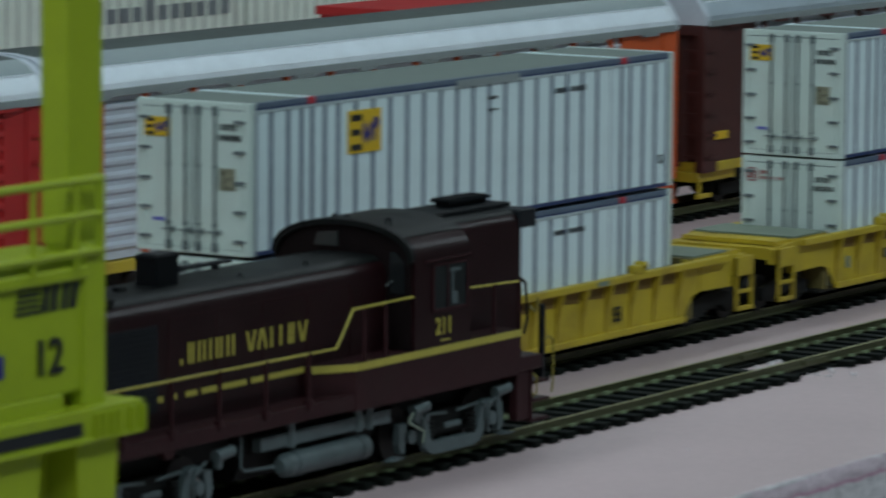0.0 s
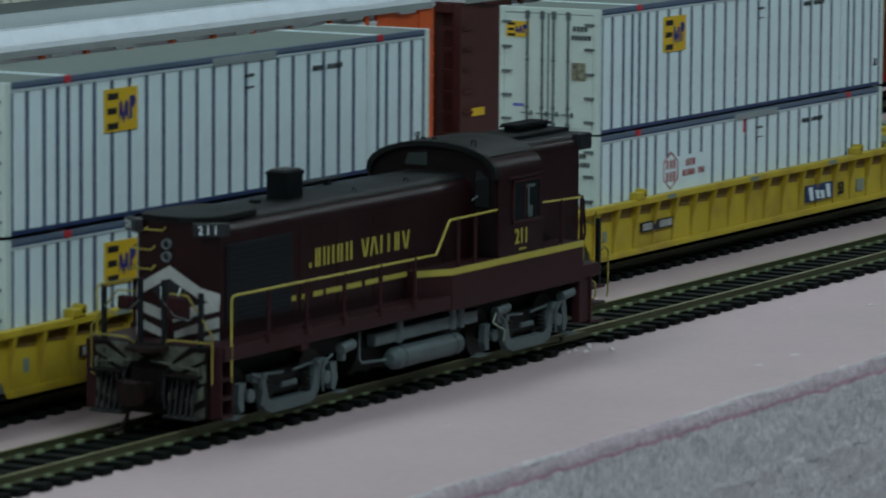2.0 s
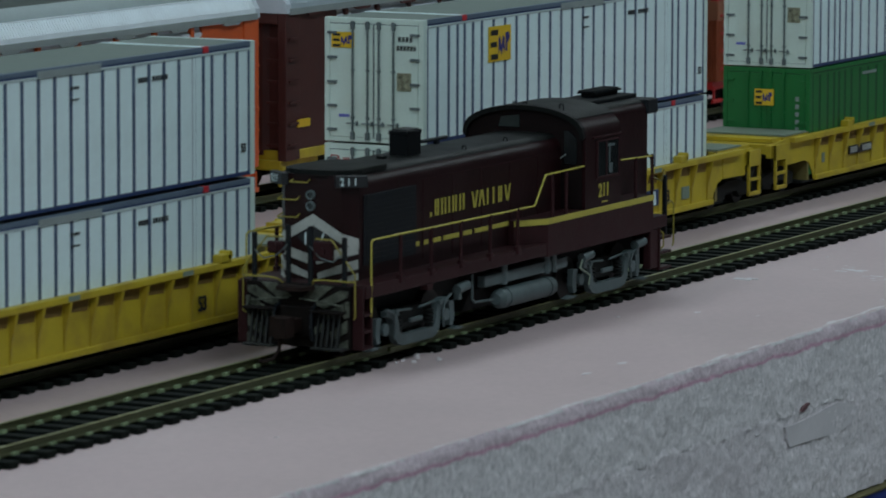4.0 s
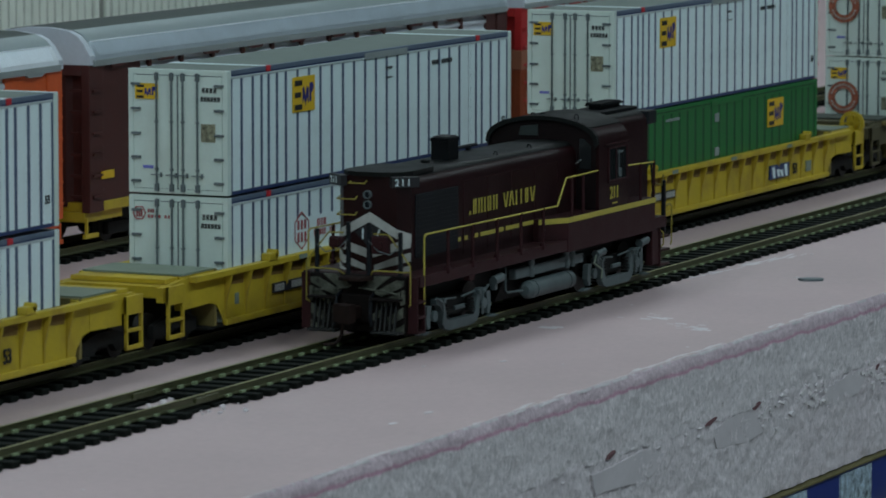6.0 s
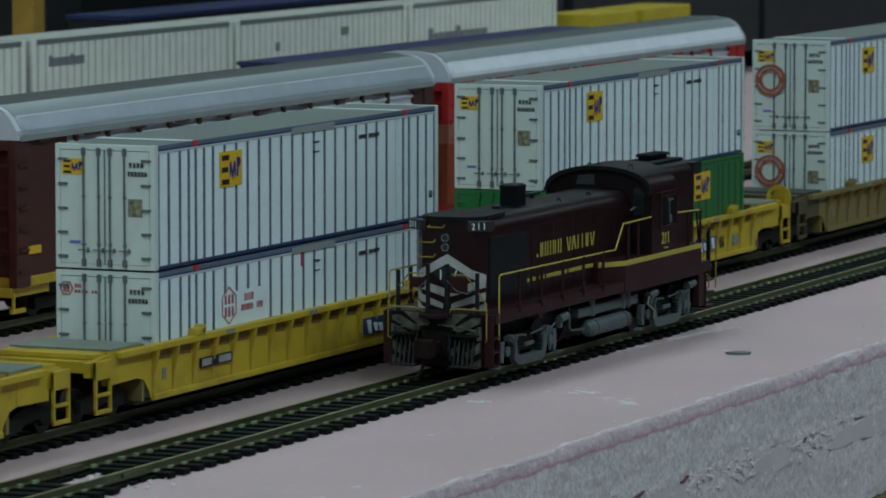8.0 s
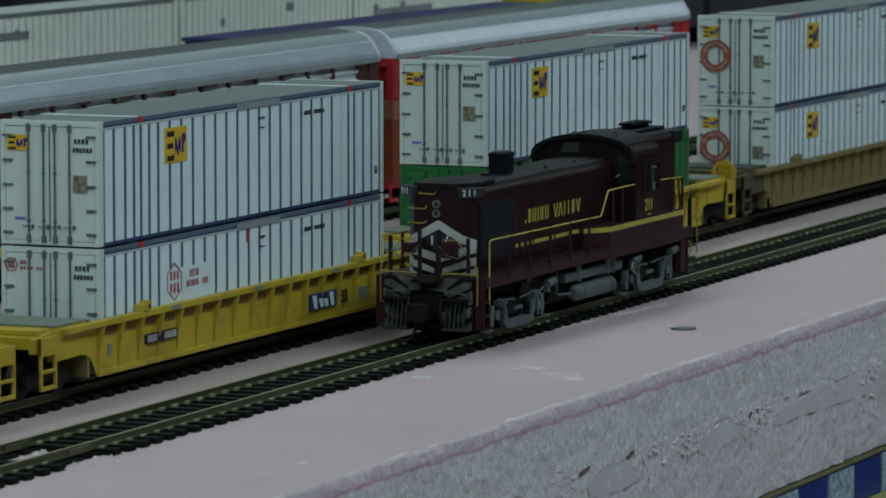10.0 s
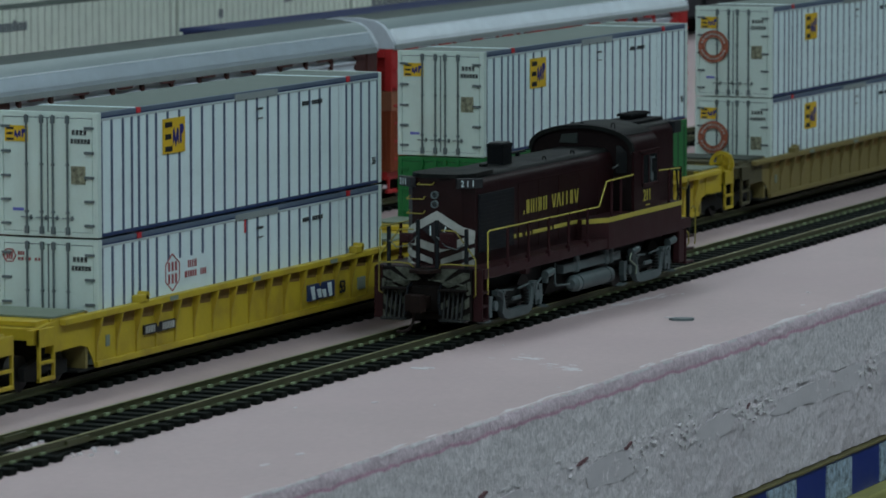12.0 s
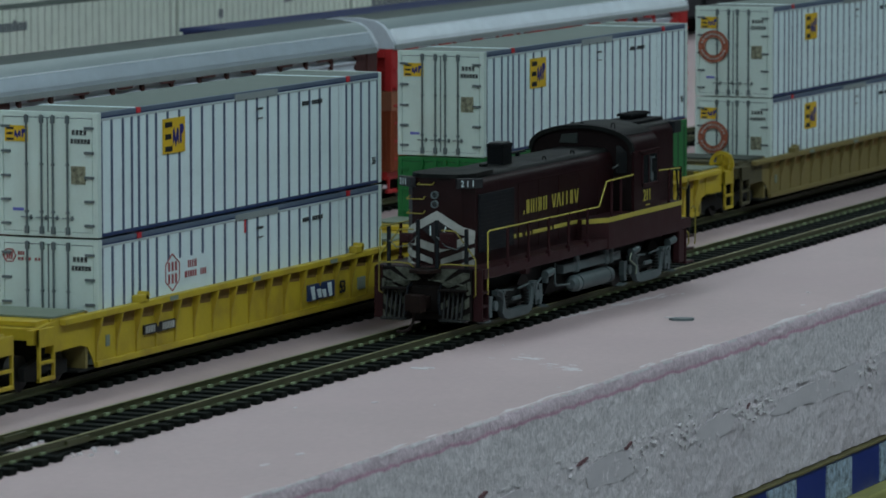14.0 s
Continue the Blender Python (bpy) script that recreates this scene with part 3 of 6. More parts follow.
def emblem(parent, plane, at, u, z, w, h, name="emblem"):
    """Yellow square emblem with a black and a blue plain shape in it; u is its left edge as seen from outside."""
    s, k, bl = Shape(), Shape(), Shape()

    def put(shape, pts, lo, hi):
        if plane == "y":
            shape.prism([(u + p * w, z - q * h) for p, q in pts], "y", at - hi, at - lo)
        else:
            shape.prism([(u - p * w, z - q * h) for p, q in pts], "x", at - hi, at - lo)

    def rect(shape, p0, p1, q0, q1):
        put(shape, [(p0, q0), (p1, q0), (p1, q1), (p0, q1)], 0.25, 0.35)

    put(s, [(0, 0), (1, 0), (1, 1), (0, 1)], 0, 0.25)
    for q, far in ((0.1, 0.40), (0.44, 0.35), (0.79, 0.40)):
        rect(k, 0.08, far, q, q + 0.15)
    put(bl, [(0.43, 0.78), (0.43, 0.36), (0.49, 0.28), (0.56, 0.62), (0.63, 0.28), (0.70, 0.36), (0.70, 0.78), (0.63, 0.60), (0.56, 0.84), (0.49, 0.60)], 0.25, 0.35)
    put(bl, [(0.75, 0.74), (0.75, 0.2), (0.88, 0.2), (0.94, 0.32), (0.88, 0.46), (0.82, 0.5), (0.82, 0.74)], 0.25, 0.35)
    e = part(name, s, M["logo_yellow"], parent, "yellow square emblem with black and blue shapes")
    part("black_shape", k, M["black"], e)
    part("blue_shape", bl, M["blue"], e)


def edges_of_panels():
    """Joint places along the side, closer together by the lifting posts."""
    xs = [2.6, 8.6, 15.2, 20.4, 24.6, 29.6, 35.0]
    x = 35.0
    while x < 150:
        x += 7.1
        xs.append(x)
    return xs + [156.0, 160.4, 164.6, 171.0, 177.0, 183.0]


def build_container(x, z, label, style):
    """A 53 foot box at its near lower front corner (x, 0, z). Its door end faces -X, its printed side -Y."""
    green = style == "green"
    side, door = (M["green"], M["green"]) if green else (M["white"], M["shaded_end_white"])
    iron = M["green"] if green else M["hardware"]
    joint = M["green_dark"] if green else M["joint_blue"]
    c = thing("shipping_container", (x, 0, z), label, "container", "stacked containers")
    part("body", Shape().box(0.5, CL - 0.1, 0.19, CW - 0.5, 0.3, CH - 0.4), joint, c)
    roof = Shape().box(1.2, CL - 1, 1.0, CW - 1.0, CH - 0.5, CH - 0.12)
    part("roof", roof, M["roof_grey"] if not green else M["green"], c, "grey-green ribbed roof")
    s = Shape()
    for a in (23.9, 161.0):
        s.box(a - 1.3, a + 1.3, 0.3, CW - 0.3, CH - 0.45, CH + 0.02)
    part("roof_strap", s, side, c, loose=True)
    # corner posts and end frame
    s = Shape()
    s.box(-0.05, 2.3, 0.0, 1.5, 0, CH, 0.12)
    s.box(-0.05, 2.3, CW - 1.5, CW, 0, CH, 0.12)
    s.box(CL - 2.3, CL, 0.0, 1.5, 0, CH, 0.12)
    s.box(CL - 2.3, CL, CW - 1.5, CW, 0, CH, 0.12)
    s.box(-0.02, 1.6, 1.5, CW - 1.5, CH - 1.5, CH, 0.1)
    s.box(-0.02, 1.6, 1.5, CW - 1.5, 0, 1.2, 0.1)
    s.box(CL - 1.6, CL - 0.02, 1.5, CW - 1.5, CH - 1.5, CH, 0.1)
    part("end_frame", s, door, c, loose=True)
    # rails
    top = Shape().box(2.3, CL - 2.3, 0.02, 1.3, CH - 1.2, CH - 0.02, 0.1)
    part("top_rail", top, M["rail_slate"] if not green else M["green"], c, "slate blue top rail" if not green else "")
    part("rail_line", Shape().box(2.4, CL - 2.4, 0.0, 1.0, CH - 1.6, CH - 1.22), M["navy"] if not green else M["green_dark"], c)
    part("bottom_rail", Shape().box(2.3, CL - 2.3, 0.02, 1.3, 0.0, 0.95, 0.1), M["navy"] if not green else M["green"], c, "navy bottom rail" if not green else "")
    part("sill_strip", Shape().box(2.4, CL - 2.4, -0.06, 1.0, CH - 2.3, CH - 1.63, 0.08), M["green"] if green else M["rail_pale"], c)
    part("vent_strip", Shape().box(84, 112, -0.25, 1.0, CH - 2.3, CH - 0.5, 0.1), M["green"] if green else M["rail_grey"], c)
    # corrugated side, plate by plate
    xs = edges_of_panels()
    made = {}
    for a, b in zip(xs, xs[1:]):
        w = round(b - a, 1)
        if w not in made:
            g = 0.76
            p = Shape().prism([(g, 0.2), (g + 0.08, 0.12), (w - g - 0.08, 0.12), (w - g, 0.2)], "z", 0.98, CH - 2.25)
            made[w] = p.mesh("side_panel", side)
        share("side_panel", made[w], c, (a, 0, 0))
    far = Shape()
    for a, b in zip(xs, xs[1:]):
        far.box(a + 0.4, b - 0.4, CW - 0.55, CW - 0.03, 1.2, CH - 1.4)
    part("back_panel", far, side, c, loose=True)
    marks = Shape()
    for a in (23.9, 161.0):
        marks.box(a - 1.1, a + 1.1, -0.3, 0.6, CH - 1.5, CH + 0.05)
    if not green:
        part("lifting_mark", marks, M["red"], c, "red lifting mark", loose=True)
    # doors
    for k, (u0, u1) in enumerate(((1.6, 14.75), (15.05, CW - 1.6))):
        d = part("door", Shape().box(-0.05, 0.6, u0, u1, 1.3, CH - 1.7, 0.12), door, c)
        hinge = Shape()
        edge = u0 if k == 0 else u1
        sgn = 1 if k == 0 else -1
        for hz in (3.2, 9.6, 16, 22.6, 29.2):
            hinge.box(-0.55, 0.0, min(edge - sgn * 0.6, edge + sgn * 2.2), max(edge - sgn * 0.6, edge + sgn * 2.2), hz - 0.34, hz + 0.34)
        part("hinge", hinge, iron, d, loose=True)
        rods = (8.8, 13.2) if k == 0 else (16.6, 21.1)
        for u in rods:
            r = Shape().rod((-0.5, u, 0.8), (-0.5, u, CH - 0.8), 0.3, 8)
            r.box(-0.8, 0, u - 0.55, u + 0.55, 0.6, 2.6).box(-0.8, 0, u - 0.5, u + 0.5, CH - 3, CH - 1.0)
            r.box(-0.8, 0, u - 0.4, u + 0.4, 6.2, 6.8).box(-0.8, 0, u - 0.4, u + 0.4, 19, 19.5)
            part("lock_rod", r, iron, d)
            h = Shape().rod((-0.7, u - 2.0, 5.0), (-0.7, u + 1.6, 5.0), 0.16, 6)
            h.box(-0.8, -0.05, u - 1.4, u - 1.1, 4.4, 5.6)
            part("handle", h, iron, d)
    part("door_seal", Shape().box(-0.2, 0.4, 14.72, 15.08, 1.2, CH - 1.6), iron, c, "dark rubber door seal")
    # prints. On the door the near edge is u = 0, the far edge u = CW.
    if style in ("emp", "ring", "emp_low"):
        emblem(c, "y", 0.02, 38.6, 29.0, 13.4, 9.6)
        emblem(c, "x", -0.06, 27.6, 29.4, 6.8, 4.2)
    if style == "green":
        emblem(c, "y", 0.02, 136.5, 29.4, 15, 9.6)
        emblem(c, "x", -0.62, 18.6, 26.6, 6.6, 5.2)
        for z in (25.4, 14.0):
            part("printed_patch", Shape().box(87.5, 91, -0.2, 0.1, z, z + 2.8), M["rail_grey"], c)
        s = Shape()
        bars(s, [(44 + k * 1.5, 45 + k * 1.5) for k in range(8)], "y", 0.0, 28.6, 29.5, 0.2)
        part("side_code", s, M["rail_grey"], c, "row of small pale printed characters")["kind"] = "stuff"
        s = Shape()
        for k in range(6):
            s.box(-0.25, 0, 3.6, 4.8, 11 + k * 2.4, 12.4 + k * 2.4)
        part("door_code", s, M["rail_grey"], c, "column of small pale printed characters")["kind"] = "stuff"
    if style == "hub":
        s = Shape()
        pts = [(44, 25.6), (48.2, 22.9), (48.2, 18.1), (44, 15.4), (39.8, 18.1), (39.8, 22.9)]
        for (a, b), (a2, b2) in zip(pts, pts[1:] + pts[:1]):
            s.rod((a, -0.05, b), (a2, -0.05, b2), 0.2, 5)
        part("hexagon_print", s, M["dull_red"], c)
        s = Shape()
        for u in (41.4, 43.5, 45.6):
            s.box(u, u + 0.95, -0.2, 0, 17.4, 20.1).box(u, u + 0.95, -0.2, 0, 20.9, 23.4)
        bars(s, [(53.6, 54.3), (54.9, 55.4), (56.2, 56.8), (57.6, 58.2), (58.6, 58.9)], "y", 0.02, 20.9, 22.9, 0.2)
        bars(s, [(51.6, 52.9), (53.6, 54.2), (54.8, 56.0), (56.6, 57.3), (57.9, 58.7), (61.4, 61.9), (62.6, 63.4), (64.0, 64.7)], "y", 0.02, 18.3, 20.0, 0.2)
        part("red_print", s, M["dull_red"], c)
        s = Shape()
        s.ring((-0.3, 26.6, 28.4), 1.75, 2.05, "x", 0.25, 6)
        bars(s, [(25.7, 26.1), (26.4, 26.8), (27.1, 27.5)], "x", -0.05, 27.4, 29.4, 0.25)
        bars(s, [(23.6, 24.0), (22.9, 23.3), (22.2, 22.6)], "x", -0.05, 28.6, 29.6, 0.25)
        bars(s, [(23.4, 24.0), (22.4, 23.0), (21.2, 21.8), (20.2, 20.8), (18.4, 18.9), (17.4, 17.9)], "x", -0.05, 27.2, 28.0, 0.25)
        part("red_door_print", s, M["dull_red"], c)
        part("plain_band", Shape().box(38, 68, -0.03, 0.4, 2.0, 24.0), side, c)
        part("red_strip", Shape().box(90.0, 90.9, -0.05, 0.3, 27.2, 31.0), M["red"], c)
    if style == "ring":
        ring = part("ring_print", Shape().ring((-0.95, 22.4, 18.5), 3.3, 6.0, "x", 0.3, 32), M["orange_ring"], c, "orange ring print on the doors")
        s = Shape()
        for k in range(22):
            a = radians(20 + k * 140 / 10 if k < 11 else 200 + (k - 11) * 140 / 10)
            y, z = 22.4 + 4.65 * math.cos(a), 18.5 + 4.65 * math.sin(a)
            s.box(-1.1, -0.9, y - 0.32, y + 0.32, z - 0.36, z + 0.36)
        tagged(part("ring_character", s, M["stripe_white"], ring, "small pale printed characters"), kind="stuff")
    if style != "green":
        s = Shape()
        for k in range(4):
            bars(s, [(3.3 + k * 1.15, 3.55 + k * 1.15), (3.75 + k * 1.15, 4.0 + k * 1.15)], "x", -0.05, 27.3, 28.7, 0.2)
            bars(s, [(3.3 + k * 1.15, 4.0 + k * 1.15)], "x", -0.05, 27.9, 28.2 + 0.2 * (k % 2), 0.2)
        for k in range(6):
            bars(s, [(2.2 + k, 2.45 + k), (2.62 + k, 2.87 + k)], "x", -0.05, 25.0, 26.3, 0.2)
            bars(s, [(2.2 + k, 2.87 + k)], "x", -0.05, 25.3 + 0.3 * (k % 3), 25.7 + 0.3 * (k % 3), 0.2)
        part("door_code", s, M["print_grey"], c, "row of small dark printed characters")["kind"] = "stuff"
        part("placard", Shape().box(-0.25, 0, 3.6, 7.8, 14.2 if style != "hub" else 4.0, 19.0 if style != "hub" else 9.0), M["olive"], c, "faded olive placard")
        part("blue_strip", Shape().box(-0.2, 0, 22.2, 25.4, 6.6, 7.4), M["purple_blue"], c)
        s = Shape()
        bars(s, [(129.0 + k * 1.2, 129.7 + k * 1.2) for k in range(4)] + [(135.8 + k * 1.25, 136.4 + k * 1.25) for k in range(6)], "y", 0.0, 26.8, 28.0, 0.2)
        bars(s, [(98, 99.5), (100, 102)], "y", 0.0, 27.6, 28.2, 0.2)
        bars(s, [(98, 102)], "y", 0.0, 25.0, 25.3, 0.2)
        part("side_code", s, M["print_grey"], c, "row of small dark printed characters")["kind"] = "stuff"
        sign("size_print", "53", 3.0, (178.6, -0.1, 6.0), (90, 0, 0), M["print_grey"], c, 0.8)
    return c


# ---------------------------------------------------------------- well cars
CHORD = 18.1


def build_well_car(xc, label, dull=False, named=True, braked=False):
    """Yellow articulated well car, centred at xc on the container track."""
    y_ = M["car_yellow_dull"] if dull else M["car_yellow"]
    c = thing("well_car", (xc, Y_WELL, RAIL_TOP), label, "well car", "well cars")
    for s in (-1, 1):
        w = Shape()
        w.prism([(-96, 3.2), (96, 3.2), (97.6, 6.0), (100.4, 9.0), (104, 9.8), (104, CHORD - 0.2), (-104, CHORD - 0.2), (-104, 9.8), (-100.4, 9.0), (-97.6, 6.0)], "y", s * 14.95, s * 15.3)
        side = part("side_wall", w, y_, c)
        part("top_chord", Shape().box(-116, 116, min(s * 15.0, s * 17.3), max(s * 15.0, s * 17.7), CHORD - 1.7, CHORD, 0.25), y_, side)
        part("bottom_chord", Shape().box(-96, 96, min(s * 14.8, s * 16.2), max(s * 14.8, s * 16.2), 3.0, 4.6, 0.25), y_, side)
        rib = Shape()
        rib.prism([(15.25, CHORD - 1.7), (17.5, CHORD - 1.7), (17.2, CHORD - 3.2), (15.85, 9.6), (15.6, 4.6), (15.25, 4.6)], "x", -0.38, 0.38)
        me = rib.mesh("rib", y_)
        for x in np.arange(-95.5, 94, 11.75):
            ob = share("rib", me, side, (x, 0, 0))
            if s < 0:
                ob.rotation_euler = (0, 0, math.pi)
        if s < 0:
            # thin brown plates paint the overhang's shade and rust between the ribs
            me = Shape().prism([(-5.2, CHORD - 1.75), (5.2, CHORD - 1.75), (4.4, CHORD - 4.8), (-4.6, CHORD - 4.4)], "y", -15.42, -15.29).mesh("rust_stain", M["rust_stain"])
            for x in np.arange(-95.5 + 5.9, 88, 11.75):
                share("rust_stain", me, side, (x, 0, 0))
        for x in (-71, 71):
            b = Shape().box(x - 2.6, x + 2.6, min(s * 14.9, s * 17.6), max(s * 14.9, s * 17.6), CHORD - 0.1, CHORD + 1.9, 0.3)
            b.rod((x + 1.8, s * 14.8, CHORD + 1.6), (x + 1.8, s * 17.6, CHORD + 1.6), 1.1, 10)
            part("guide_bracket", b, y_, side)
        for x in (-55.3, -2.7, 50):
            part("grey_tab", Shape().box(x, x + 5, min(s * 16.9, s * 17.45), max(s * 16.9, s * 17.85), CHORD - 1.4, CHORD - 0.2), M["deck_grey"], side)
    for e in (-1, 1):
        part("end_bulkhead", Shape().box(min(e * 99.6, e * 100.9), max(e * 99.6, e * 100.9), -14.9, 14.9, 3.3, 18.6), M["car_yellow_dull"], c)
    part("well_floor", Shape().box(-105, 105, -14.9, 14.9, 2.6, 3.25), M["truck_black"], c)
    for e in (-1, 1):
        end = Shape()
        # arched end sill down to the truck opening
        arc = [(104.2 * e, 9.9), (121 * e, 9.6), (121 * e, 12.4), (131 * e, 12.8), (131 * e, 16.6), (121 * e, 17.6), (116.2 * e, 18.0), (104.2 * e, 18.0)]
        for s in (-1, 1):
            end.prism(arc, "y", s * 13.6, s * 15.4)
            end.box(min(e * 99, e * 120), max(e * 99, e * 120), min(s * 12.6, s * 14.8), max(s * 12.6, s * 14.8), 17.4, 18.4, 0.2)
        end.box(min(e * 106, e * 131), max(e * 106, e * 131), -13.6, 13.6, 14.0, 17.0)
        end.box(min(e * 131, e * 134.5), max(e * 131, e * 134.5), -3.5, 3.5, 9.5, 14.5)
        sill = part("end_sill", end, M["dark_end"] if dull else y_, c)
        part("platform", Shape().box(min(e * 101.2, e * 119), max(e * 101.2, e * 119), -14.9, 14.9, 18.5, 19.0), M["dark_deck"] if dull else M["deck_grey"], sill, "dark grating platform" if dull else "grey grating platform")
        part("cross_walk", Shape().box(min(e * 119.2, e * 127), max(e * 119.2, e * 127), -14, 14, 17.2, 18.4), M["dark_end"] if dull else y_, sill)
        for s in (-1, 1):
            lad = Shape()
            x0, x1 = e * 121.2, e * 130.0
            yy = s * 16.3
            lad.box(min(x0, x0 + e * 0.9), max(x0, x0 + e * 0.9), yy - 0.45, yy + 0.45, 3.2, 16.8, 0.15)
            lad.box(min(x1 - e * 0.9, x1), max(x1 - e * 0.9, x1), yy - 0.45, yy + 0.45, 3.2, 16.8, 0.15)
            for zz, hi in ((3.0, 4.1), (7.5, 8.4), (12.0, 16.9)):
                lad.box(min(x0, x1), max(x0, x1), yy - 0.5, yy + 0.5, zz, hi, 0.15)
            part("ladder", lad, M["dark_end"] if dull else y_, sill)
        tr = Shape()
        tx = e * 118
        for s in (-1, 1):
            tr.prism([(tx - 12, 3.0), (tx - 12, 6.4), (tx - 5, 8.0), (tx + 5, 8.0), (tx + 12, 6.4), (tx + 12, 3.0), (tx + 6, 2.4), (tx + 4, 4.5), (tx - 4, 4.5), (tx - 6, 2.4)], "y", s * 10.4, s * 12.2)
        tr.box(tx - 3, tx + 3, -11, 11, 3.5, 12.5)
        truck = part("truck", tr, M["truck_black"], c, "dark four-wheel truck")
        for wx in (-10, 10):
            wh = Shape()
            for s in (-1, 1):
                wh.rod((tx + wx, s * 7.2, 4.8), (tx + wx, s * 9.6, 4.8), 4.8, 20)
            wh.rod((tx + wx, -12, 4.8), (tx + wx, 12, 4.8), 1.0, 8)
            part("wheelset", wh, M["wheel"], truck, smooth=40)
    if not dull:
        panel = part("code_panel", Shape().box(-68, -49.4, -16.0, -15.28, 8.6, 11.2), M["black"], c, "black panel with white printed characters")
        s = Shape()
        bars(s, [(-67.6 + k * 1.5, -66.5 + k * 1.5) for k in range(4)] + [(-57.4 + k * 1.5, -56.3 + k * 1.5) for k in range(5)], "y", -16.0, 9.0, 10.9, 0.15)
        part("code_print", s, M["stripe_white"], panel)
    if named and not dull:
        pl = part("name_panel", Shape().box(37.7, 55.7, -16.1, -15.28, 6.7, 11.4), M["navy"], c, "navy panel with white shapes")
        s = Shape()
        for u, lo, hi in ((38.6, 7.0, 10.9), (43.0, 7.2, 9.8), (46.4, 7.0, 9.4), (50.4, 7.0, 11.0)):
            s.prism([(u, hi), (u + 2.6, hi), (u + 3.4, lo), (u + 1.4, lo)], "y", -16.3, -16.1)
        part("name_shape", s, M["white"], pl, loose=True)
    if not dull:
        sign("size_print", "53", 5.2, (59.8, -15.9, 7.0), (90, 0, 0), M["black"], c, 0.8)
        if named:
            part("small_plate", Shape().box(73.6, 78.6, -15.75, -15.25, 6.6, 10.2), M["deck_grey"], c)
    part("small_plate", Shape().box(-90, -88, -15.6, -15.25, 8, 11), M["deck_grey"], c)
    if braked:
        b = Shape().ring((126.0, -13.5, 19.2), 3.4, 4.6, "x", 1.0, 24).rod((126.4, -13.5, 19.2), (128.0, -13.5, 19.2), 1.2, 12)
        b.box(126.2, 126.8, -13.5 - 4, -13.5 + 4, 19.2 - 0.4, 19.2 + 0.4).box(126.2, 126.8, -13.5 - 0.4, -13.5 + 0.4, 19.2 - 4, 19.2 + 4)
        wheel = part("brake_wheel", b, y_, c, "yellow hand brake wheel on its stand")
        part("stand", Shape().box(127.0, 131.0, -13.5 - 2.4, -13.5 + 2.4, 12.8, 19.2 + 3.0, 0.4), y_, wheel)
    return c


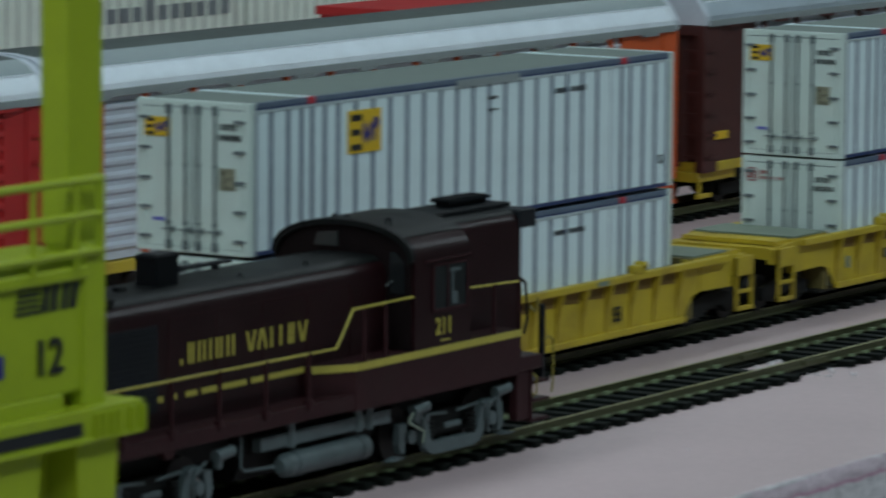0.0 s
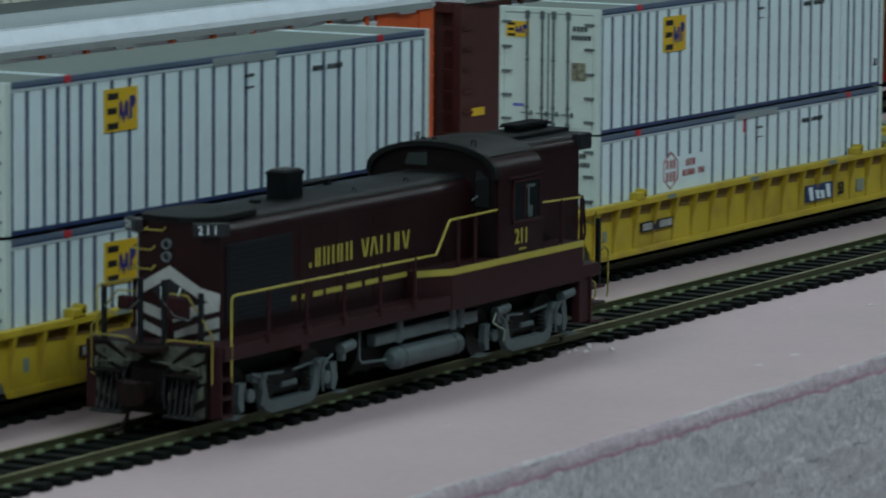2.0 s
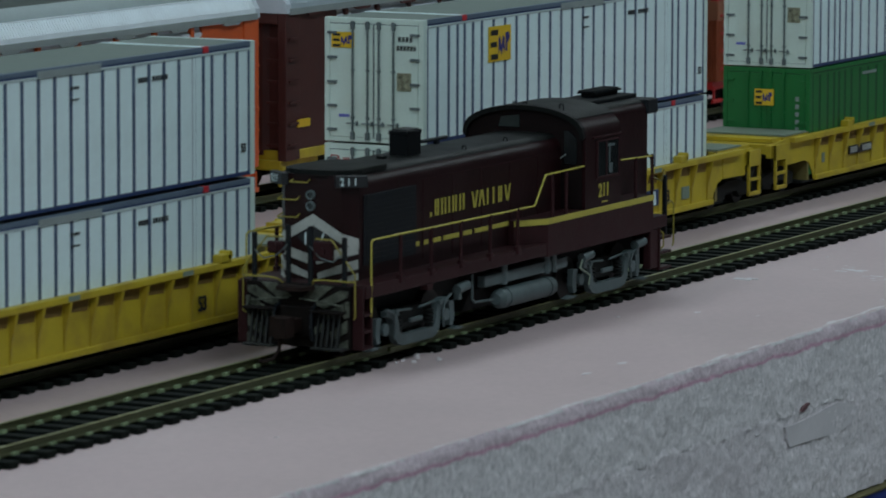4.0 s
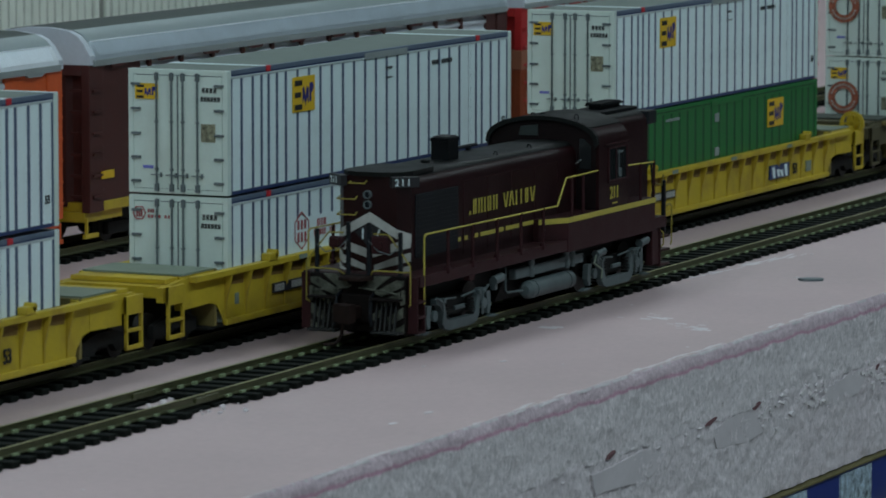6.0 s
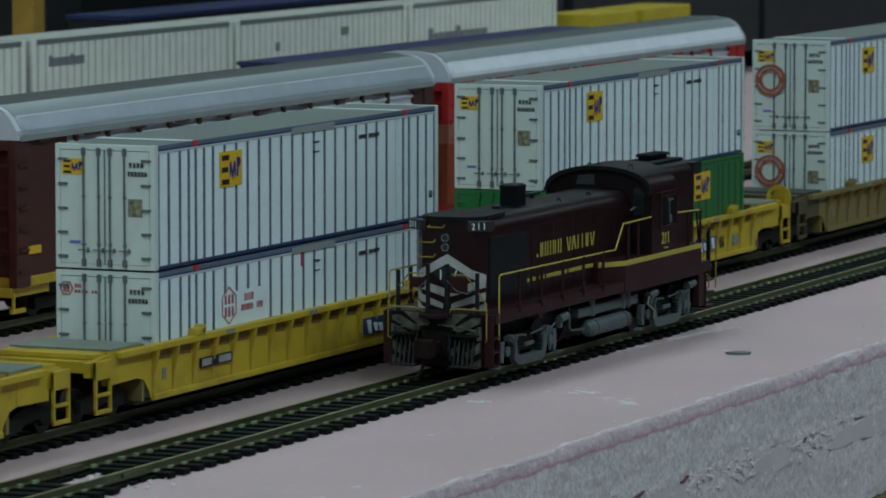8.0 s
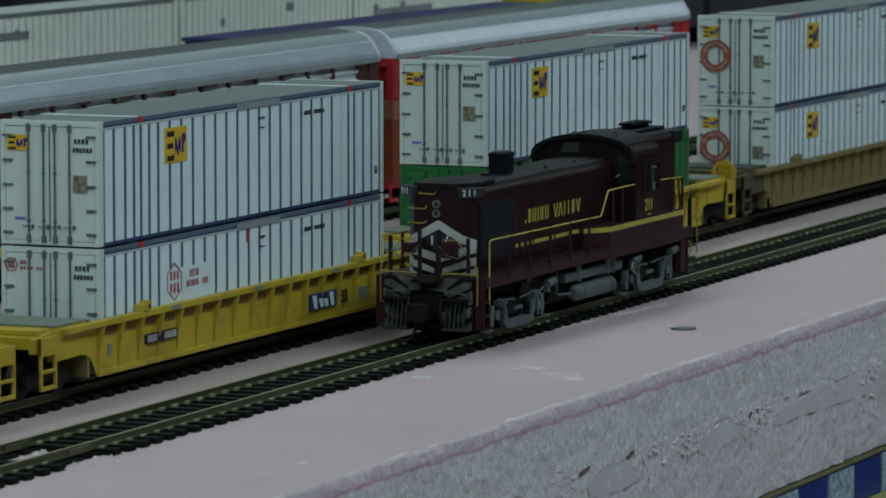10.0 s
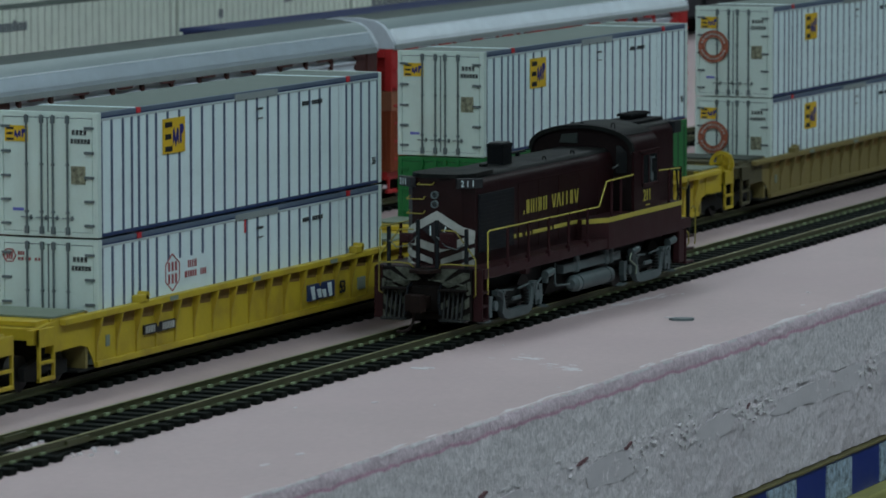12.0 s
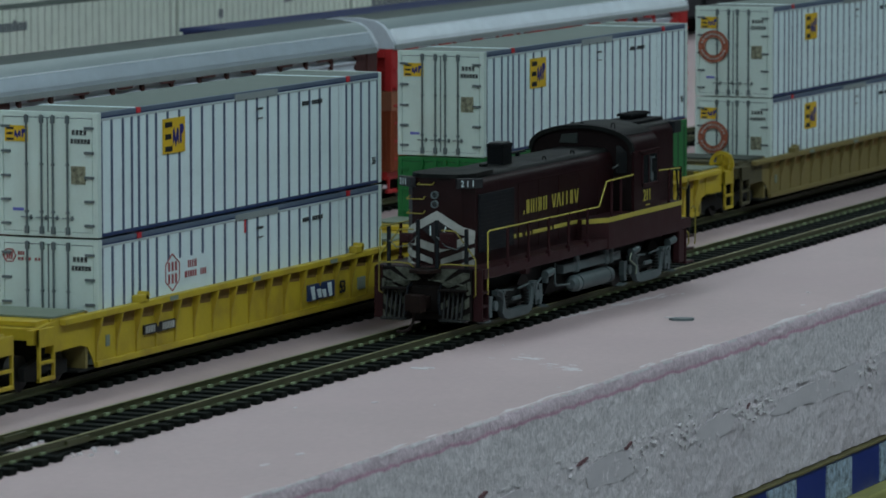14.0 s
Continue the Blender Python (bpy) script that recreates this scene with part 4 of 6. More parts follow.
# ---------------------------------------------------------------- autoracks
def build_autorack(x0, frame_mat, label, end_label, side_mat, tabs, slope):
    """A covered car carrier 317 mm long whose low end is at x0."""
    L = 317.0
    c = thing("autorack_car", (x0, Y_RACK, RAIL_TOP), label, "autorack", "car carriers")
    # each roof face carries its lit or shaded tone in its own colour
    bright = [(-19.0, 58.7), (-18.8, 60.4), (-16.4, 64.4), (-16.0, 63.6), (-18.2, 60.0), (-18.4, 58.7)]
    shoulder = [(-16.38, 64.42), (-14.2, 66.6), (-11.0, 68.0), (-11.0, 67.4), (-14.0, 65.8), (-15.9, 63.8)]
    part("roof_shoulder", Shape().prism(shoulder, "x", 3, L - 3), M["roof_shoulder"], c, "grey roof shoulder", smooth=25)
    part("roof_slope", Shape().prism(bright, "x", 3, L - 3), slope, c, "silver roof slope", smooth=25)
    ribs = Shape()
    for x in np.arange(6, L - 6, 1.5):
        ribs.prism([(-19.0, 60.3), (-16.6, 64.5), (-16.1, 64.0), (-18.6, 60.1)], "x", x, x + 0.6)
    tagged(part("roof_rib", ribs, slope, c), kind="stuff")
    # thin silver bar painting the highlight on the crease
    part("crease_highlight", Shape().box(4, L - 4, -16.65, -16.1, 64.25, 64.7, 0.15), M["silver"], c, "highlight line along the roof crease, laid on as a thin bar")
    part("roof_top", Shape().prism([(-11.1, 67.9), (-4, 68.9), (4, 68.9), (11, 68.0), (16.5, 64.4), (18.8, 60), (18.8, 58.7), (10, 58.8), (-10, 66.4)], "x", 3, L - 3), M["roof_top"], c, "grey roof top with shade in its colour", smooth=25)
    part("eave", Shape().box(2, L - 2, -19.3, -18.2, 56.9, 58.9, 0.2), M["rail_grey"], c, "grey eave rail")
    part("side_sheet", Shape().box(4, L - 4, -17.0, 17.0, 15, 58.7), side_mat, c)
    ridge = Shape()
    for zz in np.arange(17, 55, 3.6):
        ridge.prism([(-16.9, zz), (-17.85, zz + 0.9), (-17.85, zz + 1.7), (-16.9, zz + 2.6)], "x", 10, L - 10)
    part("side_ridge", ridge, side_mat, c, loose=True)
    near = 34 if tabs else 22
    far = 34 if frame_mat == M["rack_orange"] else 18
    if frame_mat == M["rack_red"]:
        part("letter_board", Shape().box(132, 196, -18.7, -17.4, 54.6, 56.85, 0.15), frame_mat, c, "red board under the eave")
    for e0, e1 in ((3, near), (L - far, L - 3)):
        part("end_panel", Shape().box(e0, e1, -17.9, 17.9, 14.6, 56.8, 0.2), frame_mat, c)
    posts = Shape().box(-1.0, 1.0, -18.3, -17.0, 13, 57.0, 0.2)
    me = posts.mesh("post", frame_mat)
    for x in np.linspace(40, L - 40, 12):
        share("post", me, c, (x, 0, 0))
    cl = Shape()
    for x in np.linspace(18, L - 18, 10):
        cl.prism([(x - 5.4, 56.95), (x + 5.4, 56.95), (x + 4.0, 56.15), (x - 4.0, 56.15)], "y", -19.35, -18.3)
    part("roof_bracket", cl, M["rail_grey"] if frame_mat == M["rack_orange"] else frame_mat, c, loose=True)
    part("side_sill", Shape().box(2, L - 2, -18.2, 18.2, 11.5, 14.6, 0.3), M["car_yellow"] if tabs or frame_mat == M["rack_orange"] else frame_mat, c)
    for e, xe in ((-1, 0.0), (1, L)):
        f = Shape()
        inner = xe - e * 9
        f.box(min(xe, inner), max(xe, inner), -18.4, -15.4, 11.5, 57.4, 0.3)
        f.box(min(xe, inner), max(xe, inner), 15.4, 18.4, 11.5, 57.4, 0.3)
        f.box(min(xe, inner) + 0.1, max(xe, inner) - 0.1, -15.3, 15.3, 54.0, 57.3, 0.3)
        fr = part("end_frame", f, frame_mat, c)
        if x0 > 400 and e < 0:
            part("tan_band", Shape().box(-0.6, 24, -18.8, 18.8, 34.4, 41.6, 0.3), M["rack_tan"], fr, "tan band round the car end")
            low = Shape().box(-0.4, 23, -18.6, 18.6, 11.6, 34.3, 0.2)
            for y in np.arange(-18, 18.5, 2.0):
                low.box(-0.8, -0.3, y - 0.45, y + 0.45, 12, 34.2)
            for x in np.arange(1, 22, 2.4):
                low.box(x - 0.45, x + 0.45, -19.0, -18.5, 12, 34.2)
            part("lower_panel", low, M["rack_rust"], fr, "ribbed rust-orange lower panel")
        part("end_door", Shape().prism([(xe - e * 6, -15.4), (xe - e * 1.8, -9), (xe - e * 1.0, 0), (xe - e * 1.8, 9), (xe - e * 6, 15.4), (xe - e * 8, 15.4), (xe - e * 8, -15.4)], "z", 13, 57), frame_mat, fr, end_label)
        part("end_roof", Shape().prism([(-18.8, 57.4), (-18.6, 60.2), (-16.2, 64.2), (-14.0, 66.4), (-11, 67.8), (-4, 68.7), (4, 68.7), (11, 67.8), (16.2, 64.2), (18.6, 57.4)], "x", min(xe, xe - e * 3.2), max(xe, xe - e * 3.2)), M["silver_flat"], fr, smooth=25)
        rung = Shape()
        for zz in np.arange(16, 54, 6.6):
            rung.box(min(xe - e * 7, xe - e * 1.2), max(xe - e * 7, xe - e * 1.2), -19.2, -18.7, zz, zz + 0.8)
            rung.box(xe - 0.35 - e * 0.4, xe + 0.35 - e * 0.4, -15.3, -11.4, zz, zz + 0.8)
        part("ladder_rung", rung, frame_mat, fr, loose=True)
        if tabs:
            part("yellow_plate", Shape().box(min(xe - e * 7, xe - e * 15), max(xe - e * 7, xe - e * 15), -18.75, -17.8, 21.6, 24.0), M["logo_yellow"], fr, "small yellow warning plate")
        st = Shape().box(min(xe + e * 0.2, xe - e * 24), max(xe + e * 0.2, xe - e * 24), -16.5, 16.5, 8.5, 11.6, 0.3)
        st.box(min(xe + e * 1.5, xe - e * 7), max(xe + e * 1.5, xe - e * 7), -17.6, -16.4, 3.6, 5.0, 0.2).box(xe - 0.4, xe + 0.4, -17.4, -16.6, 4, 10)
        st.box(min(xe, xe + e * 8.5), max(xe, xe + e * 8.5), -2, 2, 7, 10)
        part("end_beam", st, M["car_yellow"] if tabs else frame_mat, fr, "yellow end beam and step" if tabs else "")
        tr = Shape()
        tx = xe - e * 36
        for s in (-1, 1):
            tr.box(tx - 13, tx + 13, s * 11 - 0.9, s * 11 + 0.9, 2.4, 6.4, 0.3)
        tr.box(tx - 3, tx + 3, -11, 11, 3.5, 11.6)
        truck = part("truck", tr, M["truck_black"], c)
        for wx in (-10, 10):
            wh = Shape()
            for s in (-1, 1):
                wh.rod((tx + wx, s * 7.2, 4.8), (tx + wx, s * 9.6, 4.8), 4.8, 16)
            part("wheelset", wh, M["wheel"], truck, smooth=40)
    return c


# ---------------------------------------------------------------- crane
def build_crane():
    c = thing("gantry_crane", (-448, -81, TOP), "yellow-green model gantry crane leg with railing and lettering", "crane")
    cr = M["crane"]
    part("column", Shape().box(-10.6, 0, -5.6, -0.8, 66, 175, 0.5), cr, c)
    part("column_web", Shape().box(-11.0, -9.8, -6.0, -0.4, 68, 175, 0.15), cr, c)
    part("housing", Shape().box(-96, -3.4, -7, 9, 42, 66.5, 0.8), cr, c)
    part("corner_post", Shape().box(-8.5, -2.0, -7.8, -4, 38, 68, 0.6), cr, c)
    part("housing_lip", Shape().box(-97, -7.5, -8.2, 9.5, 62, 64.4, 0.5), cr, c)
    # black bar instead of a hollow: the recess's shade as colour
    s = Shape()
    s.box(-96, -9, -6.8, -4, 64.6, 66.6)
    part("slot", s, M["black"], c, "black bar painting the dark of a recess")
    plat = Shape()
    plat.box(-108, 5.4, -10.5, 11, 38.2, 39.6, 0.3).box(-108, 5.4, -10.5, -9.6, 34.2, 38.4, 0.2).box(-108, 5.4, 10, 11, 34.2, 38.4, 0.2)
    plat.box(4.4, 5.4, -10.5, 11, 34.2, 38.4, 0.2).box(-108, 5.4, -10.9, 11, 33.6, 34.5, 0.2)
    p = part("platform", plat, cr, c)
    rib = Shape().box(-0.4, 0.4, -11.4, -10.4, 34.2, 38.6).mesh("rib", cr)
    for x in (-9, -7, -4.6, -2.5, 1.4, 4.6):
        share("rib", rib, p, (x, 0, 0))
    part("web", Shape().prism([(-3, 39), (3.6, 39), (-3, 46.0)], "y", -3, 3), cr, c)
    # black bar on the platform face paints a recess's shade
    part("recess_shade", Shape().box(-104, -13, -10.8, -10.4, 35.2, 37.5), M["black"], c, "black bar painting the dark of a recess")
    part("beam", Shape().box(-108, -14, -7.5, 8, 39.4, 42.5, 0.4), cr, c)
    # railing above the housing
    rail = Shape()
    for z in (66.8, 73.2, 79.4):
        rail.rod((-96, -8.4, z), (-4.5, -8.4, z), 0.75, 8)
    rail.rod((-4.5, -8.4, 66), (-4.5, -8.4, 80), 0.75, 8)
    part("top_rail", rail, cr, c)
    po = Shape().rod((0, 0, 64), (0, 0, 79.6), 0.6, 8).mesh("rail_post", cr)
    for x in (-89, -76, -63, -50, -37, -24, -11.5):
        share("rail_post", po, c, (x, -8.4, 0))
    # legs to the bench
    legs = [(-12, 0.5), (-38, -22), (-70, -54), (-98, -82)]
    for a, b in legs:
        part("leg", Shape().prism([(a, 33.8), (b, 33.8), (b - 2.2, 7), (a + 2.2, 7)], "y", -8.5, 8.5), cr, c)
        w = Shape().rod(((a + b) / 2, -4, 5.5), ((a + b) / 2, 4, 5.5), 5.4, 24)
        part("wheel", w, M["truck_black"], c, smooth=40)
    part("brace", Shape().box(-98, 3, -2, 6, 24, 34), M["crane"], c)
    s = Shape()
    for k in range(5):
        zz = 57.2 + k * 1.05
        s.prism([(-27.6 + 0.25 * k, zz), (-20.6, zz), (-20.4, zz + 0.55), (-27.4 + 0.25 * k, zz + 0.55)], "y", -7.25, -7.0)
    for u in (-20.2, -17.6, -14.6, -12.0):
        s.prism([(u, 57.2), (u + 1.9, 57.2), (u + 2.9, 62.2), (u + 1.0, 62.2)], "y", -7.25, -7.0)
    part("striped_emblem", s, M["black"], c, "black slanted stripe or block of an emblem", loose=True)
    sign("number_print", "12", 8.8, (-22.6, -7.3, 46.4), (90, 0, 0), M["black"], c, 1.0)
    part("blue_plate", Shape().box(-34, -31, -7.4, -7.0, 47, 51), M["blue"], c)


# ---------------------------------------------------------------- locomotive
def arch(half, eave, top, n=10):
    """A barrel roof section from -half to half: points (y, z)."""
    out = []
    for k in range(n + 1):
        a = math.pi * k / n
        out.append((-half * math.cos(a), eave + (top - eave) * math.sin(a) ** 0.8))
    return out


def hood_section(half, top, r, n=6):
    pts = [(-half, 17.9), (-half, top - r)]
    for k in range(1, n + 1):
        a = math.pi / 2 * k / n
        pts.append((-half + r * (1 - math.cos(a)), top - r + r * math.sin(a)))
    return pts + [(-p, q) for p, q in pts[::-1]]


def roof_skin(half, top, r, n=6):
    """A painted cap that hugs the rounded shoulders of a hood."""
    pts = []
    for k in range(n + 1):
        a = math.radians(50 + 40 * k / n)
        pts.append((-half + r - (r + 0.12) * math.cos(a), top - r + (r + 0.12) * math.sin(a)))
    return pts + [(0, top + 0.3)] + [(-p, q) for p, q in pts[::-1]]


def build_locomotive():
    loco = thing("locomotive", (0, Y_LOCO, RAIL_TOP), "maroon model diesel road switcher with yellow stripes and grey trucks", "locomotive")
    mar = M["maroon"]
    # frame
    fr = Shape()
    fr.box(-86, 86, -17.2, 17.2, 14.75, 17.9, 0.3)
    frame_ob = part("walkway_frame", fr, M["sill_maroon"], loco, "weathered maroon walkway and side sill")
    part("centre_sill", Shape().box(-84, 84, -8, 8, 8.5, 14.7), M["truck_black"], frame_ob)
    for x in (-53.4,):
        part("jacking_pad", Shape().prism([(x - 1.8, 14.9), (x - 1.2, 13.4), (x + 1.2, 13.4), (x + 1.8, 14.9)], "y", -17.4, -15.4), M["sill_maroon"], frame_ob)
    # long hood with chamfered nose
    s = Shape()
    s.prism(hood_section(10.5, 43.6, 4.2), "x", -76.6, 35)
    hood = part("long_hood", s, mar, loco, smooth=35)
    nose = Shape().prism([(-76.6, -10.5), (-77.0, -10.5), (-80.6, -7.8), (-80.6, 7.8), (-77.0, 10.5), (-76.6, 10.5)], "z", 17.9, 43.2)
    part("nose", nose, mar, hood)
    part("hood_roof", Shape().prism(roof_skin(10.5, 43.6, 4.2), "x", -79, 34.5), M["loco_roof"], hood, "charcoal hood roof", smooth=35)
    part("nose_cap", Shape().prism([(-81.8, -3.2), (-80.8, -6.4), (-78.2, -8.8), (-74, -9.6), (-60, -9.0), (-57, -7), (-57, 7), (-60, 9.0), (-74, 9.6), (-78.2, 8.8), (-80.8, 6.4), (-81.8, 3.2)], "z", 43.3, 44.4), M["loco_roof"], hood, "flat black fan cap")
    for sgn in (-1, 1):
        b = Shape().box(-0.9, 0.9, -3.9, 3.9, -1.45, 1.45, 0.2)
        board = part("number_board", b, M["black"], hood, "black number board with white figures")
        board.matrix_basis = pose(-0.0797, sgn * 0.0098, 0.0419, 0, 0, -sgn * 40)
        sign("number", "2 1 1", 2.6, (-0.95, 2.9, -0.9), (90, 0, -90), M["white"], board, 0.80)
    part("radiator_shutter", Shape().box(-75, -48, -10.85, -10.4, 21.2, 38.2, 0.15), M["loco_black"], hood, "blue-black radiator shutters")
    sl = Shape()
    for z in np.arange(22.2, 37.6, 1.15):
        sl.box(-74, -49, -11.0, -10.8, z, z + 0.45)
    part("shutter_slat", sl, M["loco_black"], hood)
    dl = Shape()
    for x in (-44, -28, -12, 4, 20):
        dl.box(x - 0.12, x + 0.12, -10.62, -10.4, 19.4, 39)
    dl.box(-44, 20, -10.62, -10.4, 38.9, 39.15)
    part("hood_door_seam", dl, M["sill_maroon"], hood)
    st = Shape().box(-37.0, -29.6, -2.6, 2.6, 43.4, 49.4, 0.3).box(-37.15, -29.45, -2.75, 2.75, 48.9, 49.9, 0.2)
    stack = part("chimney", st, M["soot"], hood)
    part("chimney_rim", Shape().box(-36.4, -30, -2.2, 2.2, 49.5, 50.3, 0.2), M["black"], stack)
    s = Shape().box(-47, -44.6, -1.0, 1.0, 43.8, 44.7, 0.3)
    part("roof_hatch", s, M["loco_roof"], hood)
    for x, y in ((10, -6.2), (-14, -6.6)):
        part("lifting_eye", Shape().path([(x, y - 0.6, 43.0), (x, y - 0.4, 44.5), (x, y + 0.4, 44.6), (x, y + 0.6, 43.4)], 0.18), M["loco_black"], hood)
    part("horn", Shape().rod((-16, 5.6, 45.0), (0, 5.6, 45.0), 0.5, 10).rod((-19, 5.6, 45.0), (-16, 5.6, 45.0), 1.1, 10, 0.5).box(-6, -4.8, 5.0, 6.2, 43.4, 45), M["loco_black"], hood, "black roof horn")
    # the name becomes plain strokes of its size: (foot, head) places of each stroke
    s = Shape()
    for foot, head in ((0.2, 0.2), (2.7, 2.7), (4.0, 4.0), (6.1, 6.1), (7.9, 7.9), (10.0, 10.0), (12.2, 12.2), (13.7, 13.7), (16.0, 16.0), (17.9, 17.9),
                       (23.9, 22.7), (24.3, 25.5), (26.6, 27.8), (29.4, 28.2), (31.3, 31.3), (34.6, 34.6), (37.7, 37.7), (39.0, 39.0), (42.3, 41.1), (42.7, 43.9)):
        tall = 30.6 if foot == 0.2 else 33.6
        x0, x1 = -40.4 + foot, -40.4 + head
        s.prism([(x0, 29.5), (x0 + 0.78, 29.5), (x1 + 0.78, tall), (x1, tall)], "y", -10.67, -10.55)
    part("side_lettering", s, M["loco_yellow"], hood, "yellow printed strokes", loose=True)
    s = Shape()
    for a, b in ((-53.5, -51.4), (-48.6, -46), (-43.4, -41.4), (-38.4, -34.6), (-33, -17.6), (-15.8, 4.5)):
        s.box(a, b, -10.7, -10.5, 23.0, 24.1)
    part("hood_stripe", s, M["loco_yellow"], hood, "broken yellow stripe")
    # nose front: white bands that bend round the chamfered corners
    def band(shape, sgn, y0, y1, top0, top1, low0, low1):
        cuts = [y0] + ([7.8] if y0 < 7.8 < y1 else []) + [y1]
        for a, b in zip(cuts, cuts[1:]):
            def at(y, z0, z1):
                z = z0 + (z1 - z0) * (y - y0) / (y1 - y0)
                return (-80.62 + max(0.0, y - 7.8) * 1.3333, sgn * y, z)
            out = (-0.3, 0, 0) if b <= 7.8 else (-0.2, sgn * 0.22, 0)
            shape.plate([at(a, top0, top1), at(b, top0, top1), at(b, low0, low1), at(a, low0, low1)], out)

    s = Shape()
    for sgn in (-1, 1):
        band(s, sgn, 0, 10.4, 33.7, 27.9, 31.0, 25.5)
        band(s, sgn, 0.9, 10.3, 23.9, 26.6, 21.6, 24.3)
        band(s, sgn, 1.3, 10.3, 19.6, 23.0, 18.1, 20.7)
        band(s, sgn, 6.8, 10.3, 18.2, 19.7, 18.0, 18.0)
    part("nose_band", s, M["stripe_white"], hood, "white slanted band on the nose", loose=True)
    s = Shape().prism([(0, 30.7), (-4.4, 28.2), (0, 24.2), (4.4, 28.2)], "x", -80.95, -80.65)
    mark = part("nose_emblem", s, M["black"], hood, "black diamond with white strokes")
    s = Shape().box(-81.1, -80.9, 1.7, 2.1, 26.4, 29.2).prism([(-2.2, 26.4), (-1.8, 26.4), (-2.8, 29.2), (-3.2, 29.2)], "x", -81.1, -80.9)
    part("emblem_stroke", s, M["white"], mark, loose=True)
    for z in (38.3, 35.6):
        h = Shape().ring((-81.5, 0.5, z), 0.85, 1.15, "x", 1.0, 18)
        lamp = part("headlight", h, M["hardware"], hood, "small round headlight", smooth=40)
        part("lens", Shape().rod((-81.1, 0.5, z), (-80.6, 0.5, z), 0.86, 16), M["glass_dark"], lamp)
    for z, u0, u1 in ((41.3, 0.9, 5.6), (37.0, 3.8, 9.0), (32.8, 3.8, 9.0)):
        g = Shape().path([(-80.5, u0, z + 0.7), (-82.0, u0, z), (-82.0, u1, z), (-79.4, u1, z + 0.7)], 0.2)
        part("grab_iron", g, M["rail_yellow"], hood, "dull yellow grab iron")
    # cab
    sec = [(-17.4, 24.25)] + arch(17.4, 43.0, 50.7, 14) + [(17.4, 24.25)]
    lip = [(p[0] * 1.006, p[1] + 0.12) for p in arch(17.4, 43.0, 50.7, 14)] + [(p[0] * 0.95, p[1] - 1.0) for p in arch(17.4, 43.0, 50.7, 14)[::-1]]
    cab = part("cab", Shape().prism(sec, "x", 34, 55.8), mar, loco, smooth=30)
    crown = arch(17.4, 43.0, 50.7, 28)[5:24]
    roof = [(p[0] * 1.004, p[1] + 0.16) for p in crown] + [(p[0] * 0.99, p[1] - 0.5) for p in crown[::-1]]
    part("cab_roof", Shape().prism(roof, "x", 33.5, 56.3), M["loco_roof"], cab, "charcoal barrel roof", smooth=30)
    part("roof_lip", Shape().prism(lip, "x", 32.6, 34.2), M["loco_roof"], cab, smooth=30)
    # added plate that paints the cab front's shade
    front = [(-16.6, 24.4)] + [(p[0] * 0.955, p[1] - 0.9) for p in arch(17.4, 43.0, 50.7, 14)] + [(16.6, 24.4)]
    part("front_panel", Shape().prism(front, "x", 33.7, 34.05), M["front_shade"], cab, "cab front panel, darkened for the shade under the roof lip", smooth=30)
    for y in (-9.5, 1.0, 4.0):
        part("lifting_eye", Shape().path([(36, y - 0.6, 49.4), (36, y - 0.5, 51.2), (36, y + 0.5, 51.2), (36, y + 0.6, 49.4)], 0.2), M["loco_black"], cab)
    part("eave_strip", Shape().box(38, 55.5, -18.0, -17.3, 42.3, 42.8), M["sill_maroon"], cab)
    w = Shape().box(40.6, 54.6, -17.75, -17.35, 31.4, 32.2).box(40.6, 54.6, -17.75, -17.35, 41.2, 41.8).box(40.6, 41.3, -17.75, -17.35, 31.4, 41.8).box(53.9, 54.6, -17.75, -17.35, 31.4, 41.8).box(46.3, 46.9, -17.7, -17.35, 31.6, 41.6)
    win = part("side_window", w, M["sill_maroon"], cab)
    part("pane", Shape().box(41.2, 54.0, -17.5, -17.38, 31.9, 41.4), M["glass_dark"], win, "dark glossy window pane")
    s = Shape().box(48.2, 48.8, -17.62, -17.5, 33, 40.5).box(47.4, 51.5, -17.62, -17.5, 39.6, 40.2).box(48.6, 50.4, -17.62, -17.5, 32.6, 35.2)
    part("window_fitting", s, M["loco_grey"], win)
    fw = Shape().prism([(-15.2, 36.0), (-15.2, 42.6), (-13.0, 44.6), (-11.6, 44.6), (-11.6, 36.0)], "x", 33.3, 33.75)
    part("front_window", fw, M["glass_dark"], cab, "dark front cab window")
    fw = Shape().prism([(1.4, 45.0), (1.4, 48.2), (6.6, 47.6), (7.4, 45.0)], "x", 33.3, 33.75)
    part("front_window", fw, M["upper_glass"], cab, "grey upper cab window, see-through light in its colour")
    part("wiper", Shape().rod((33.3, -12.2, 38.6), (33.3, -9.6, 36.8), 0.16), M["rail_grey"], cab)
    sign("number", "211", 5.0, (41.9, -17.45, 26.8), (90, 0, 0), M["loco_yellow"], cab, 0.9)
    part("builder_print", Shape().box(44.2, 47.6, -17.55, -17.4, 25.2, 25.6), M["loco_yellow"], cab)
    # battery boxes beside the hood, slanted at the front
    for sgn in (-1, 1):
        bb = Shape().prism([(12.2, sgn * 17.4), (76.5, sgn * 17.4), (76.5, sgn * 10.4), (3, sgn * 10.4), (3, sgn * 12.2)], "z", 14.4, 24.2)
        box = part("battery_box", bb, M["sill_maroon"] if sgn < 0 else mar, loco)
        s = Shape().box(12.2, 76.6, min(sgn * 17.35, sgn * 17.6), max(sgn * 17.35, sgn * 17.6), 22.7, 24.2)
